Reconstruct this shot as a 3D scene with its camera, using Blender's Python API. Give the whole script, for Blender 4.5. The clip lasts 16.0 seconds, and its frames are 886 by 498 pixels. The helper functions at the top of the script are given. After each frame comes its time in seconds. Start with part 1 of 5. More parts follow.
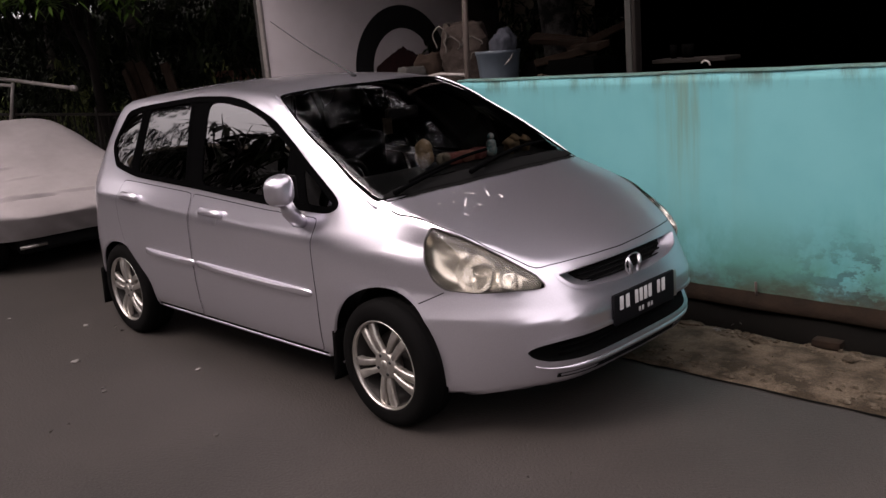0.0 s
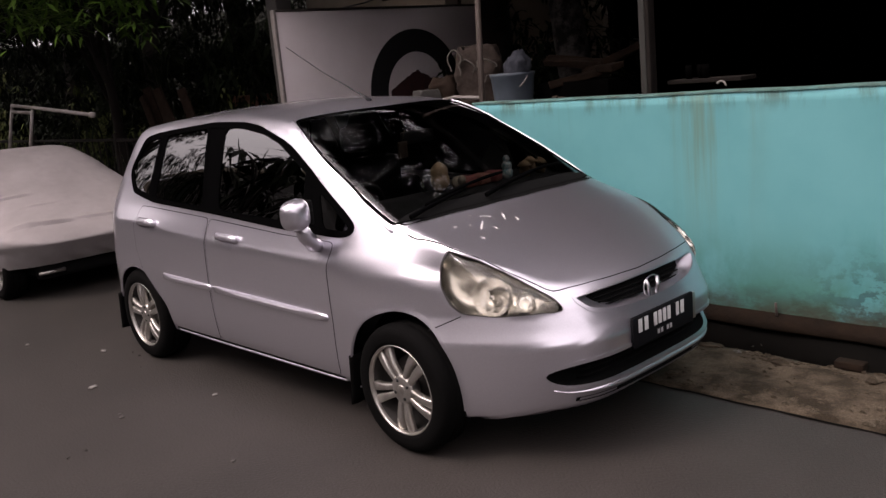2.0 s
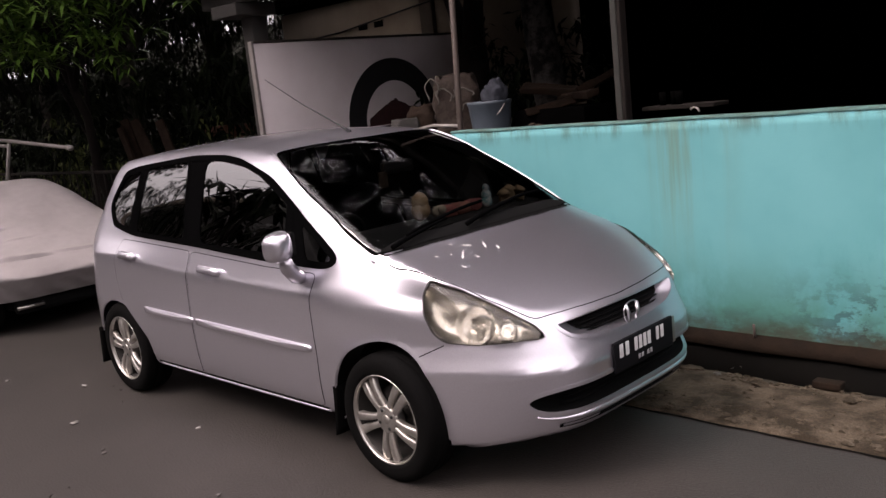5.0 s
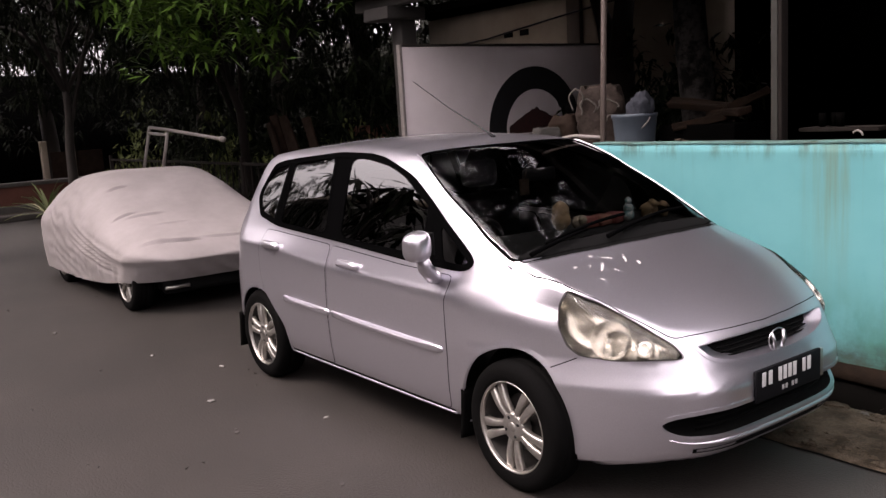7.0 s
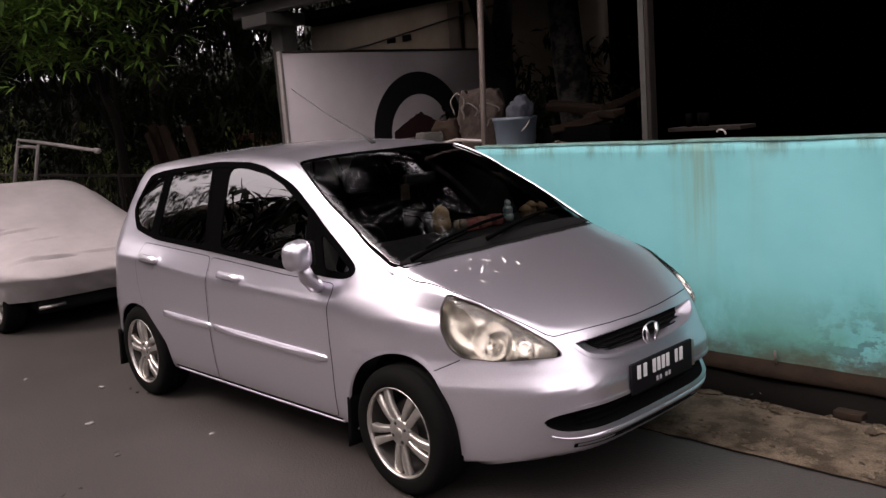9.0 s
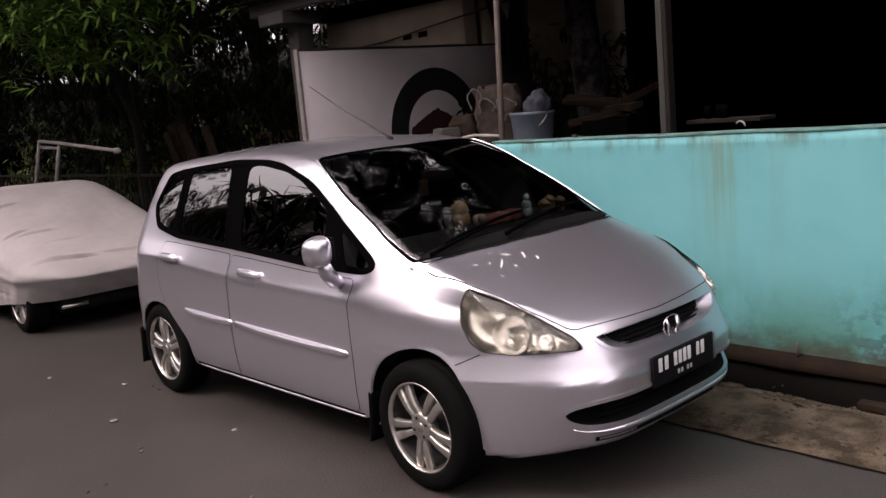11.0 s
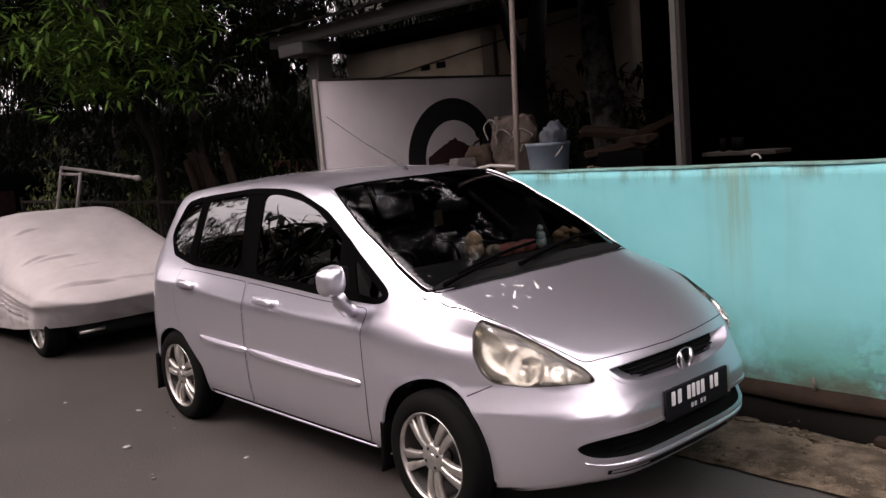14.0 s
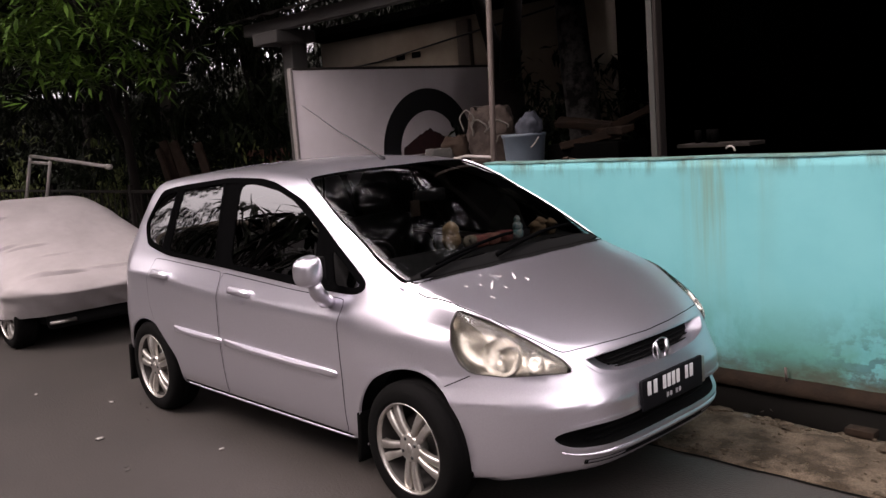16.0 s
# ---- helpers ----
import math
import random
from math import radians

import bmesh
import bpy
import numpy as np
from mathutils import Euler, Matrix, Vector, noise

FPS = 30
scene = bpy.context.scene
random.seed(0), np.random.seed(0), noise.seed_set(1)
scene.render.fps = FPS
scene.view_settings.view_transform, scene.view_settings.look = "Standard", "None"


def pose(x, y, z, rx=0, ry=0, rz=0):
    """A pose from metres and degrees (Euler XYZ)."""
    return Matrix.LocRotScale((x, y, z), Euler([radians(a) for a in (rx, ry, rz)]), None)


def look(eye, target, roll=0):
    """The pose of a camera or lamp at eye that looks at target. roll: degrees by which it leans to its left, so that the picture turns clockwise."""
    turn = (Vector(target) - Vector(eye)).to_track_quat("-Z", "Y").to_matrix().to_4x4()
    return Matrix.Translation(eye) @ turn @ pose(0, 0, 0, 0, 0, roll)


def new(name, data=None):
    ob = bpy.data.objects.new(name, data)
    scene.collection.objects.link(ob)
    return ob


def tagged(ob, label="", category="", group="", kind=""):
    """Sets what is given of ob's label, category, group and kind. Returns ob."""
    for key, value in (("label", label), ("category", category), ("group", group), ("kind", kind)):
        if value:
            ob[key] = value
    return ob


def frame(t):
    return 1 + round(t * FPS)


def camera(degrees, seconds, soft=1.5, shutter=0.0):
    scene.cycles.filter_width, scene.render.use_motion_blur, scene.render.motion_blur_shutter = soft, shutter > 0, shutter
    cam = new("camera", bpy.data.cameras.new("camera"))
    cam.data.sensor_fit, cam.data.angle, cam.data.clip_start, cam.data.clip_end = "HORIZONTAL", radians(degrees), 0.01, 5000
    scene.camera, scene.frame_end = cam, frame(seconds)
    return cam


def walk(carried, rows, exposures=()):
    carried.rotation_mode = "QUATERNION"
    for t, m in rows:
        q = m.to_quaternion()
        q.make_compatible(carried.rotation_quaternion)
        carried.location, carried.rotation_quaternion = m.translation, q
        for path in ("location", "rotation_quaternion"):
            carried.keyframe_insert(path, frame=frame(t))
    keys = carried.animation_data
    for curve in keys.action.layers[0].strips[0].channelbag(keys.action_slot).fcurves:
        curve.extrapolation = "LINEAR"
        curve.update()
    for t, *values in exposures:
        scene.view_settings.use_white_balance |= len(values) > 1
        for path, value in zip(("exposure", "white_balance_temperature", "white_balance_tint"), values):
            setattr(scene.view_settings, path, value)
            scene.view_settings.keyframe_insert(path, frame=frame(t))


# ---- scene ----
cam = camera(53.5, 16.0)
# seconds, place in metres, yaw, pitch and roll in degrees
ROWS = [
    (0.0, 2.819, -3.149, 1.646, 45.80, -13.21, -4.77),
    (0.5, 2.835, -3.145, 1.650, 48.02, -12.64, -5.22),
    (1.0, 2.815, -3.141, 1.649, 49.53, -11.67, -4.74),
    (1.5, 2.806, -3.140, 1.652, 48.30, -11.79, -5.34),
    (2.0, 2.806, -3.139, 1.652, 46.72, -11.73, -5.43),
    (2.5, 2.819, -3.132, 1.644, 47.51, -11.09, -5.53),
    (3.0, 2.840, -3.124, 1.647, 43.34, -10.93, -6.19),
    (3.2, 2.839, -3.113, 1.647, 43.14, -10.85, -6.57),
    (5.3, 2.817, -3.169, 1.683, 46.40, -9.96, -5.90),
    (5.5, 2.812, -3.166, 1.674, 48.33, -9.92, -5.55),
    (6.0, 2.815, -3.154, 1.676, 44.24, -9.31, -3.91),
    (6.5, 2.794, -3.167, 1.668, 46.90, -10.07, -4.70),
    (7.0, 2.778, -3.200, 1.672, 53.44, -9.03, -3.45),
    (7.5, 2.819, -3.168, 1.666, 53.49, -8.27, -4.10),
    (8.0, 2.822, -3.161, 1.663, 47.19, -8.80, -3.15),
    (8.5, 2.810, -3.161, 1.672, 46.64, -9.39, -4.27),
    (9.0, 2.820, -3.152, 1.673, 46.52, -9.18, -4.40),
    (9.5, 2.820, -3.154, 1.678, 45.68, -8.58, -4.91),
    (9.7, 2.833, -3.167, 1.666, 46.04, -8.26, -4.88),
    (11.8, 2.811, -3.151, 1.668, 47.95, -9.94, -5.39),
    (12.0, 2.817, -3.148, 1.663, 47.20, -9.59, -5.60),
    (12.5, 2.800, -3.173, 1.672, 48.17, -9.31, -5.43),
    (13.0, 2.790, -3.178, 1.665, 50.76, -9.43, -4.34),
    (13.5, 2.818, -3.165, 1.670, 51.83, -8.51, -4.41),
    (14.0, 2.840, -3.158, 1.676, 48.66, -7.36, -4.75),
    (14.5, 2.849, -3.170, 1.673, 47.91, -6.67, -4.89),
    (15.0, 2.856, -3.167, 1.679, 48.60, -6.31, -5.06),
    (15.5, 2.842, -3.163, 1.671, 48.10, -6.69, -4.82),
    (16.0, 2.824, -3.167, 1.675, 46.98, -8.10, -4.40),
]
walk(cam, [(t, pose(x, y, z, 0, 0, yaw) @ pose(0, 0, 0, 90 + pitch) @ pose(0, 0, 0, 0, 0, roll)) for t, x, y, z, yaw, pitch, roll in ROWS], [(0.0, 1.00, 7000, 25), (3.0, 1.00, 7000, 25), (5.5, 1.42, 7000, 25), (7.0, 1.53, 7000, 25), (9.0, 1.40, 7000, 25), (12.0, 1.28, 7000, 25), (14.5, 1.63, 7000, 25), (16.0, 1.58, 7000, 25)])

# ---- daylight: a bright hazy sky, low soft sun from behind the road ----
SUN_UP, SUN_ROUND = 52.0, 205.0
world = bpy.data.worlds.new("sky")
scene.world = world
world.use_nodes = True
wn = world.node_tree
sky = wn.nodes.new("ShaderNodeTexSky")
sky.sky_type, sky.sun_disc = "NISHITA", False
sky.sun_elevation, sky.sun_rotation = radians(SUN_UP), radians(SUN_ROUND)
sky.air_density, sky.dust_density, sky.ozone_density = 1.2, 6.0, 1.0
grey = wn.nodes.new("ShaderNodeHueSaturation")
grey.inputs["Saturation"].default_value = 0.25
wn.links.new(sky.outputs[0], grey.inputs["Color"])
haze = wn.nodes.new("ShaderNodeMix")
haze.data_type = "RGBA"
haze.inputs[0].default_value = 0.6
haze.inputs[7].default_value = (8.6, 8.6, 8.9, 1)
wn.links.new(grey.outputs[0], haze.inputs[6])
way = wn.nodes.new("ShaderNodeTexCoord")
height = wn.nodes.new("ShaderNodeSeparateXYZ")
wn.links.new(way.outputs["Generated"], height.inputs[0])
rise = wn.nodes.new("ShaderNodeMapRange")
rise.inputs[1].default_value, rise.inputs[2].default_value, rise.inputs[3].default_value, rise.inputs[4].default_value = 0.0, 1.0, 0.55, 1.65
wn.links.new(height.outputs[2], rise.inputs[0])
overcast = wn.nodes.new("ShaderNodeVectorMath")
overcast.operation = "SCALE"
wn.links.new(haze.outputs[2], overcast.inputs[0])
wn.links.new(rise.outputs[0], overcast.inputs["Scale"])
wn.links.new(overcast.outputs[0], wn.nodes["Background"].inputs["Color"])
wn.nodes["Background"].inputs["Strength"].default_value = 0.12
sun = new("sun", bpy.data.lights.new("sun", "SUN"))
sun.data.energy, sun.data.angle, sun.data.color = 0.9, radians(20), (1.0, 0.96, 0.92)
sa, se = radians(SUN_ROUND), radians(SUN_UP)
sun.matrix_world = look((math.sin(sa) * math.cos(se) * 40, math.cos(sa) * math.cos(se) * 40, math.sin(se) * 40), (0, 0, 0))


# ---- materials ----
def material(name, colour, rough=0.6, metal=0.0, second=None, scale=3.0, mix=0.5, bump=0.0, bump_scale=60.0, coat=0.0, spec=0.5, fine=0.0, each=0.0):
    """A surface of two colours mixed by a soft noise, with fine grain, relief and, on request, a shade of its own for each object."""
    m = bpy.data.materials.new(name)
    m.use_nodes = True
    n, l = m.node_tree.nodes, m.node_tree.links
    b = n["Principled BSDF"]
    b.inputs["Base Color"].default_value = (*colour, 1)
    b.inputs["Roughness"].default_value, b.inputs["Metallic"].default_value = rough, metal
    b.inputs["Coat Weight"].default_value, b.inputs["Coat Roughness"].default_value = coat, 0.04
    b.inputs["Specular IOR Level"].default_value = spec
    at = n.new("ShaderNodeTexCoord")
    out = None
    if second:
        t = n.new("ShaderNodeTexNoise")
        t.inputs["Scale"].default_value, t.inputs["Detail"].default_value, t.inputs["Roughness"].default_value = scale, 8, 0.62
        l.new(at.outputs["Object"], t.inputs["Vector"])
        r = n.new("ShaderNodeMapRange")
        r.inputs[1].default_value, r.inputs[2].default_value = 0.5 - mix / 2, 0.5 + mix / 2
        l.new(t.outputs[0], r.inputs[0])
        x = n.new("ShaderNodeMix")
        x.data_type = "RGBA"
        x.inputs[6].default_value, x.inputs[7].default_value = (*colour, 1), (*second, 1)
        l.new(r.outputs[0], x.inputs[0])
        out = x.outputs[2]
    if fine:
        t = n.new("ShaderNodeTexNoise")
        t.inputs["Scale"].default_value, t.inputs["Detail"].default_value = 160, 3
        l.new(at.outputs["Object"], t.inputs["Vector"])
        r = n.new("ShaderNodeMapRange")
        r.inputs[1].default_value, r.inputs[2].default_value, r.inputs[3].default_value, r.inputs[4].default_value = 0.3, 0.7, 1 - fine, 1 + fine
        l.new(t.outputs[0], r.inputs[0])
        h = n.new("ShaderNodeHueSaturation")
        h.inputs["Color"].default_value = (*colour, 1)
        if out:
            l.new(out, h.inputs["Color"])
        l.new(r.outputs[0], h.inputs["Value"])
        out = h.outputs[0]
    if each:
        o = n.new("ShaderNodeObjectInfo")
        r = n.new("ShaderNodeMapRange")
        r.inputs[3].default_value, r.inputs[4].default_value = 1 - each, 1 + each
        l.new(o.outputs["Random"], r.inputs[0])
        h = n.new("ShaderNodeHueSaturation")
        h.inputs["Color"].default_value = (*colour, 1)
        if out:
            l.new(out, h.inputs["Color"])
        l.new(r.outputs[0], h.inputs["Value"])
        out = h.outputs[0]
    if out:
        l.new(out, b.inputs["Base Color"])
    if bump:
        t = n.new("ShaderNodeTexNoise")
        t.inputs["Scale"].default_value, t.inputs["Detail"].default_value = bump_scale, 6
        l.new(at.outputs["Object"], t.inputs["Vector"])
        u = n.new("ShaderNodeBump")
        u.inputs["Strength"].default_value, u.inputs["Distance"].default_value = bump, 0.01
        l.new(t.outputs[0], u.inputs["Height"])
        l.new(u.outputs[0], b.inputs["Normal"])
    return m


def glass(name, tint, gloss_rough=0.0, film=0.0):
    """A thin tinted pane: what is behind it shows through, and its face mirrors by the Fresnel law."""
    m = bpy.data.materials.new(name)
    m.use_nodes = True
    n, l = m.node_tree.nodes, m.node_tree.links
    n.remove(n["Principled BSDF"])
    clear, shine, mixed, fres = n.new("ShaderNodeBsdfTransparent"), n.new("ShaderNodeBsdfGlossy"), n.new("ShaderNodeMixShader"), n.new("ShaderNodeFresnel")
    clear.inputs[0].default_value = (*tint, 1)
    shine.inputs["Roughness"].default_value = gloss_rough
    fres.inputs["IOR"].default_value = 1.5 + film
    l.new(fres.outputs[0], mixed.inputs[0])
    l.new(clear.outputs[0], mixed.inputs[1])
    l.new(shine.outputs[0], mixed.inputs[2])
    l.new(mixed.outputs[0], n["Material Output"].inputs["Surface"])
    return m


def leafy(name, one, two, rough=0.45):
    """Leaves whose green changes from leaf to leaf."""
    m = material(name, one, rough, spec=0.08)
    n, l = m.node_tree.nodes, m.node_tree.links
    g, x = n.new("ShaderNodeNewGeometry"), n.new("ShaderNodeMix")
    x.data_type = "RGBA"
    x.inputs[6].default_value, x.inputs[7].default_value = (*one, 1), (*two, 1)
    l.new(g.outputs["Random Per Island"], x.inputs[0])
    l.new(x.outputs[2], n["Principled BSDF"].inputs["Base Color"])
    return m


def wall_paint():
    """Sea-green limewash with rain streaks below the coping, blotches, and moss and bare damp patches at the foot."""
    m = material("sea_green_wall_paint", (0.12, 0.50, 0.50), 0.8, bump=0.08, bump_scale=28)
    n, l = m.node_tree.nodes, m.node_tree.links
    at = n.new("ShaderNodeTexCoord")
    xyz = n.new("ShaderNodeSeparateXYZ")
    l.new(at.outputs["Object"], xyz.inputs[0])

    def noise_of(scale, stretch, detail=6):
        mp, t = n.new("ShaderNodeMapping"), n.new("ShaderNodeTexNoise")
        mp.inputs["Scale"].default_value = stretch
        l.new(at.outputs["Object"], mp.inputs[0])
        l.new(mp.outputs[0], t.inputs["Vector"])
        t.inputs["Scale"].default_value, t.inputs["Detail"].default_value, t.inputs["Roughness"].default_value = scale, detail, 0.65
        return t.outputs[0]

    def ranged(v, a, b, c=0.0, d=1.0):
        r = n.new("ShaderNodeMapRange")
        r.interpolation_type = "SMOOTHSTEP"
        for i, q in ((1, a), (2, b), (3, c), (4, d)):
            r.inputs[i].default_value = q
        l.new(v, r.inputs[0])
        return r.outputs[0]

    def times(a, b):
        q = n.new("ShaderNodeMath")
        q.operation = "MULTIPLY"
        l.new(a, q.inputs[0])
        l.new(b, q.inputs[1])
        return q.outputs[0]

    def over(base, colour, fac):
        x = n.new("ShaderNodeMix")
        x.data_type = "RGBA"
        x.inputs[7].default_value = (*colour, 1)
        l.new(fac, x.inputs[0])
        l.new(base, x.inputs[6]) if not isinstance(base, tuple) else None
        if isinstance(base, tuple):
            x.inputs[6].default_value = (*base, 1)
        return x.outputs[2]

    z, x = xyz.outputs["Z"], xyz.outputs["X"]
    c = over((0.058, 0.228, 0.243), (0.080, 0.266, 0.281), ranged(noise_of(0.9, (1, 1, 1), 4), 0.3, 0.7))
    c = over(c, (0.040, 0.20, 0.205), times(ranged(noise_of(5, (1, 1, 0.5)), 0.5, 0.75), ranged(z, 1.0, 0.15, 0.06, 0.8)))
    # rain streaks from the coping
    c = over(c, (0.05, 0.085, 0.055), times(times(ranged(noise_of(6, (1, 1, 0.05)), 0.50, 0.78), ranged(z, 0.95, 1.36, 0.0, 0.5)), ranged(noise_of(1.6, (1, 1, 0.02)), 0.45, 0.62)))
    c = over(c, (0.03, 0.045, 0.024), times(ranged(noise_of(9, (1, 1, 0.25)), 0.44, 0.66), ranged(z, 1.22, 1.36, 0.0, 0.75)))
    # a rusty run of streaks below one joint of the coping
    joint = times(ranged(x, -0.16, 0.16), ranged(x, 0.60, 0.28))
    c = over(c, (0.085, 0.125, 0.075), times(times(ranged(noise_of(5, (1, 1, 0.05), 5), 0.40, 0.62), ranged(z, 0.35, 1.30, 0.05, 0.8)), joint))
    c = over(c, (0.028, 0.125, 0.095), times(ranged(noise_of(2.2, (1, 1, 0.7)), 0.3, 0.62), ranged(z, 0.70, 0.14, 0.0, 0.9)))
    # moss and dark patches low down, more of them towards the wall's end
    c = over(c, (0.014, 0.036, 0.020), times(times(ranged(noise_of(6, (1, 1, 1.8), 9), 0.46, 0.60), ranged(z, 0.34, 0.10, 0.0, 0.95)), ranged(x, 0.2, 1.3, 0.55, 1.0)))
    c = over(c, (0.003, 0.008, 0.006), times(times(ranged(noise_of(7, (1, 1, 1.5), 9), 0.47, 0.54), ranged(z, 0.60, 0.16, 0.0, 1.0)), ranged(x, 0.5, 1.5, 0.0, 1.0)))
    c = over(c, (0.026, 0.026, 0.014), times(ranged(z, 0.26, 0.10, 0.0, 0.9), ranged(noise_of(4, (1, 1, 2)), 0.25, 0.6)))
    l.new(c, n["Principled BSDF"].inputs["Base Color"])
    return m


PAINT = material("silver_car_paint", (0.605, 0.585, 0.64), 0.33, 0.94, coat=0.8, fine=0.03)


def flake(m, share, rough):
    """Adds the sharper shine of the flakes that lie flat under the lacquer."""
    n, l = m.node_tree.nodes, m.node_tree.links
    b = n["Principled BSDF"]
    c = n.new("ShaderNodeBsdfPrincipled")
    c.inputs["Base Color"].default_value = b.inputs["Base Color"].default_value
    c.inputs["Metallic"].default_value, c.inputs["Roughness"].default_value = 0.95, rough
    x = n.new("ShaderNodeMixShader")
    x.inputs[0].default_value = share
    l.new(b.outputs[0], x.inputs[1])
    l.new(c.outputs[0], x.inputs[2])
    l.new(x.outputs[0], n["Material Output"].inputs["Surface"])


flake(PAINT, 0.24, 0.20)
TEAL = wall_paint()
ASPHALT = material("worn_asphalt", (0.0160, 0.0140, 0.0124), 0.60, spec=0.28, second=(0.0335, 0.0285, 0.0255), scale=0.75, mix=0.5, bump=0.40, bump_scale=75, fine=0.45)
CONCRETE = material("stained_concrete", (0.020, 0.0145, 0.0090), 0.92, spec=0.15, second=(0.062, 0.048, 0.033), scale=6, mix=0.20, bump=1.0, bump_scale=26, fine=0.5)
CONCRETE_GREY = material("grey_concrete", (0.075, 0.067, 0.062), 0.9, second=(0.045, 0.04, 0.036), scale=3, bump=0.5, bump_scale=40)
PLINTH = material("brown_damp_plinth", (0.0145, 0.0085, 0.0050), 0.9, spec=0.1, second=(0.0050, 0.0034, 0.0024), scale=7, bump=0.6, bump_scale=30)
# near-black colours carry the drain's shade; the first fills the road joint too
SHADE_AND_JOINT = material("drain_shade_and_joint", (0.0016, 0.0014, 0.0012), 0.8, spec=0.05, second=(0.003, 0.0026, 0.002), scale=6)
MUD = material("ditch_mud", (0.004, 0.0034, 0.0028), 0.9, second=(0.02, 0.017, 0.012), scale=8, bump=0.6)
RUBBER = material("tyre_rubber", (0.00252, 0.0024, 0.00234), 0.85, spec=0.04, bump=0.2, bump_scale=120)
BLACK = material("black_plastic", (0.008, 0.008, 0.009), 0.5, spec=0.25, bump=0.1, bump_scale=200)
TRIM = material("satin_black_trim", (0.0016, 0.0016, 0.0017), 0.5, spec=0.0)
SEAL = material("grey_lamp_seal", (0.10, 0.095, 0.09), 0.7)
GAP = material("matt_black_rubber", (0.0025, 0.0025, 0.0025), 0.9, spec=0.1)
ALLOY = material("cast_alloy", (0.4232, 0.4002, 0.3772), 0.36, 0.9, second=(0.2944, 0.276, 0.2484), scale=20, mix=0.5)
IRON = material("dark_iron", (0.03, 0.027, 0.025), 0.7, 0.5)
CHROME = material("chrome", (0.75, 0.74, 0.73), 0.12, 1.0)
REFLECTOR = material("headlight_reflector", (0.76, 0.735, 0.69), 0.24, 0.85, second=(0.44, 0.41, 0.37), scale=14, mix=0.5)
BOWL = material("lamp_bowl", (0.95, 0.94, 0.92), 0.16, 0.9)
LENS = glass("headlight_lens", (0.95, 0.935, 0.89), 0.02)
WINDSCREEN = glass("windscreen_glass", (0.50, 0.51, 0.50), 0.0, 0.10)
TINTED = glass("tinted_window_glass", (0.05, 0.05, 0.054), 0.0, 1.0)
PLATE = material("plate_black", (0.005, 0.005, 0.006), 0.6, spec=0.06)
SCUFF = material("bare_primer", (0.52, 0.50, 0.50), 0.6)
SCRAP = material("pale_litter", (0.20, 0.19, 0.18), 0.8, second=(0.10, 0.09, 0.08), scale=60)
WHITE = material("white_enamel", (0.72, 0.71, 0.70), 0.45)
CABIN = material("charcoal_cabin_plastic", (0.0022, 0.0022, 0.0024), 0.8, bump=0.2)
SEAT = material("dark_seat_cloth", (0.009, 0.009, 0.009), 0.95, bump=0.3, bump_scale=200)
COVER = material("grey_car_cover_cloth", (0.26, 0.237, 0.235), 0.8, second=(0.205, 0.185, 0.183), scale=2.2, mix=0.4, bump=0.25, bump_scale=24, spec=0.25)
BOARD = material("white_painted_board", (0.66, 0.60, 0.605), 0.6, second=(0.56, 0.50, 0.50), scale=1.5, mix=0.5, bump=0.08)
BOARD_BLACK = material("black_board_paint", (0.006, 0.006, 0.007), 0.6)
BOARD_RED = material("dark_red_board_paint", (0.05, 0.012, 0.011), 0.7, second=(0.02, 0.008, 0.008), scale=18)
CREAM = material("cream_house_wall", (0.22, 0.185, 0.142), 0.85, second=(0.125, 0.092, 0.062), scale=1.2, bump=0.15)
WOOD = material("weathered_wood", (0.030, 0.022, 0.017), 0.85, second=(0.016, 0.012, 0.009), scale=9, bump=0.4, bump_scale=50)
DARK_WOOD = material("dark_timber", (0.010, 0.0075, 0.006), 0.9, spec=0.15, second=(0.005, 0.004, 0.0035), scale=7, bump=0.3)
# near-black that puts the shed's deep shade into the colour
SHADE_BLACK = material("shed_shade_black", (0.0016, 0.0015, 0.0014), 0.95, spec=0.0, second=(0.0008, 0.0008, 0.0008), scale=3)
RUST = material("rusty_pipe", (0.050, 0.036, 0.030), 0.7, 0.2, second=(0.028, 0.018, 0.013), scale=12)
BARK = material("lichened_bark", (0.0024, 0.00204, 0.0018), 0.95, spec=0.05, second=(0.0204, 0.0186, 0.0174), scale=9, mix=0.14, bump=1.0, bump_scale=18)
BARK_DARK = material("dark_bark", (0.0099, 0.00765, 0.00585), 0.95, second=(0.018, 0.0135, 0.0108), scale=9, bump=0.9, bump_scale=22)
LEAF = leafy("mango_leaf", (0.007, 0.020, 0.002), (0.070, 0.130, 0.022))
# lit and near-black shaded copies of one leaf green
LEAF_LIT = leafy("lit_leaf", (0.02, 0.03, 0.006), (0.12, 0.14, 0.05), 0.6)
LEAF_DARK = leafy("shaded_leaf", (0.0012, 0.0024, 0.0008), (0.0055, 0.0085, 0.0024), 0.8)
LEAF_PALE = leafy("pale_leaf", (0.10, 0.15, 0.05), (0.30, 0.30, 0.18))
BRICK_RED = material("red_planter_render", (0.11, 0.036, 0.022), 0.85, second=(0.07, 0.024, 0.015), scale=3, bump=0.2)
# darker copy of the grey concrete, the eave's shade put into its colour
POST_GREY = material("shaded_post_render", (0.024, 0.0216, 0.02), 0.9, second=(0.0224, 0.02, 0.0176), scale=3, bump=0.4)
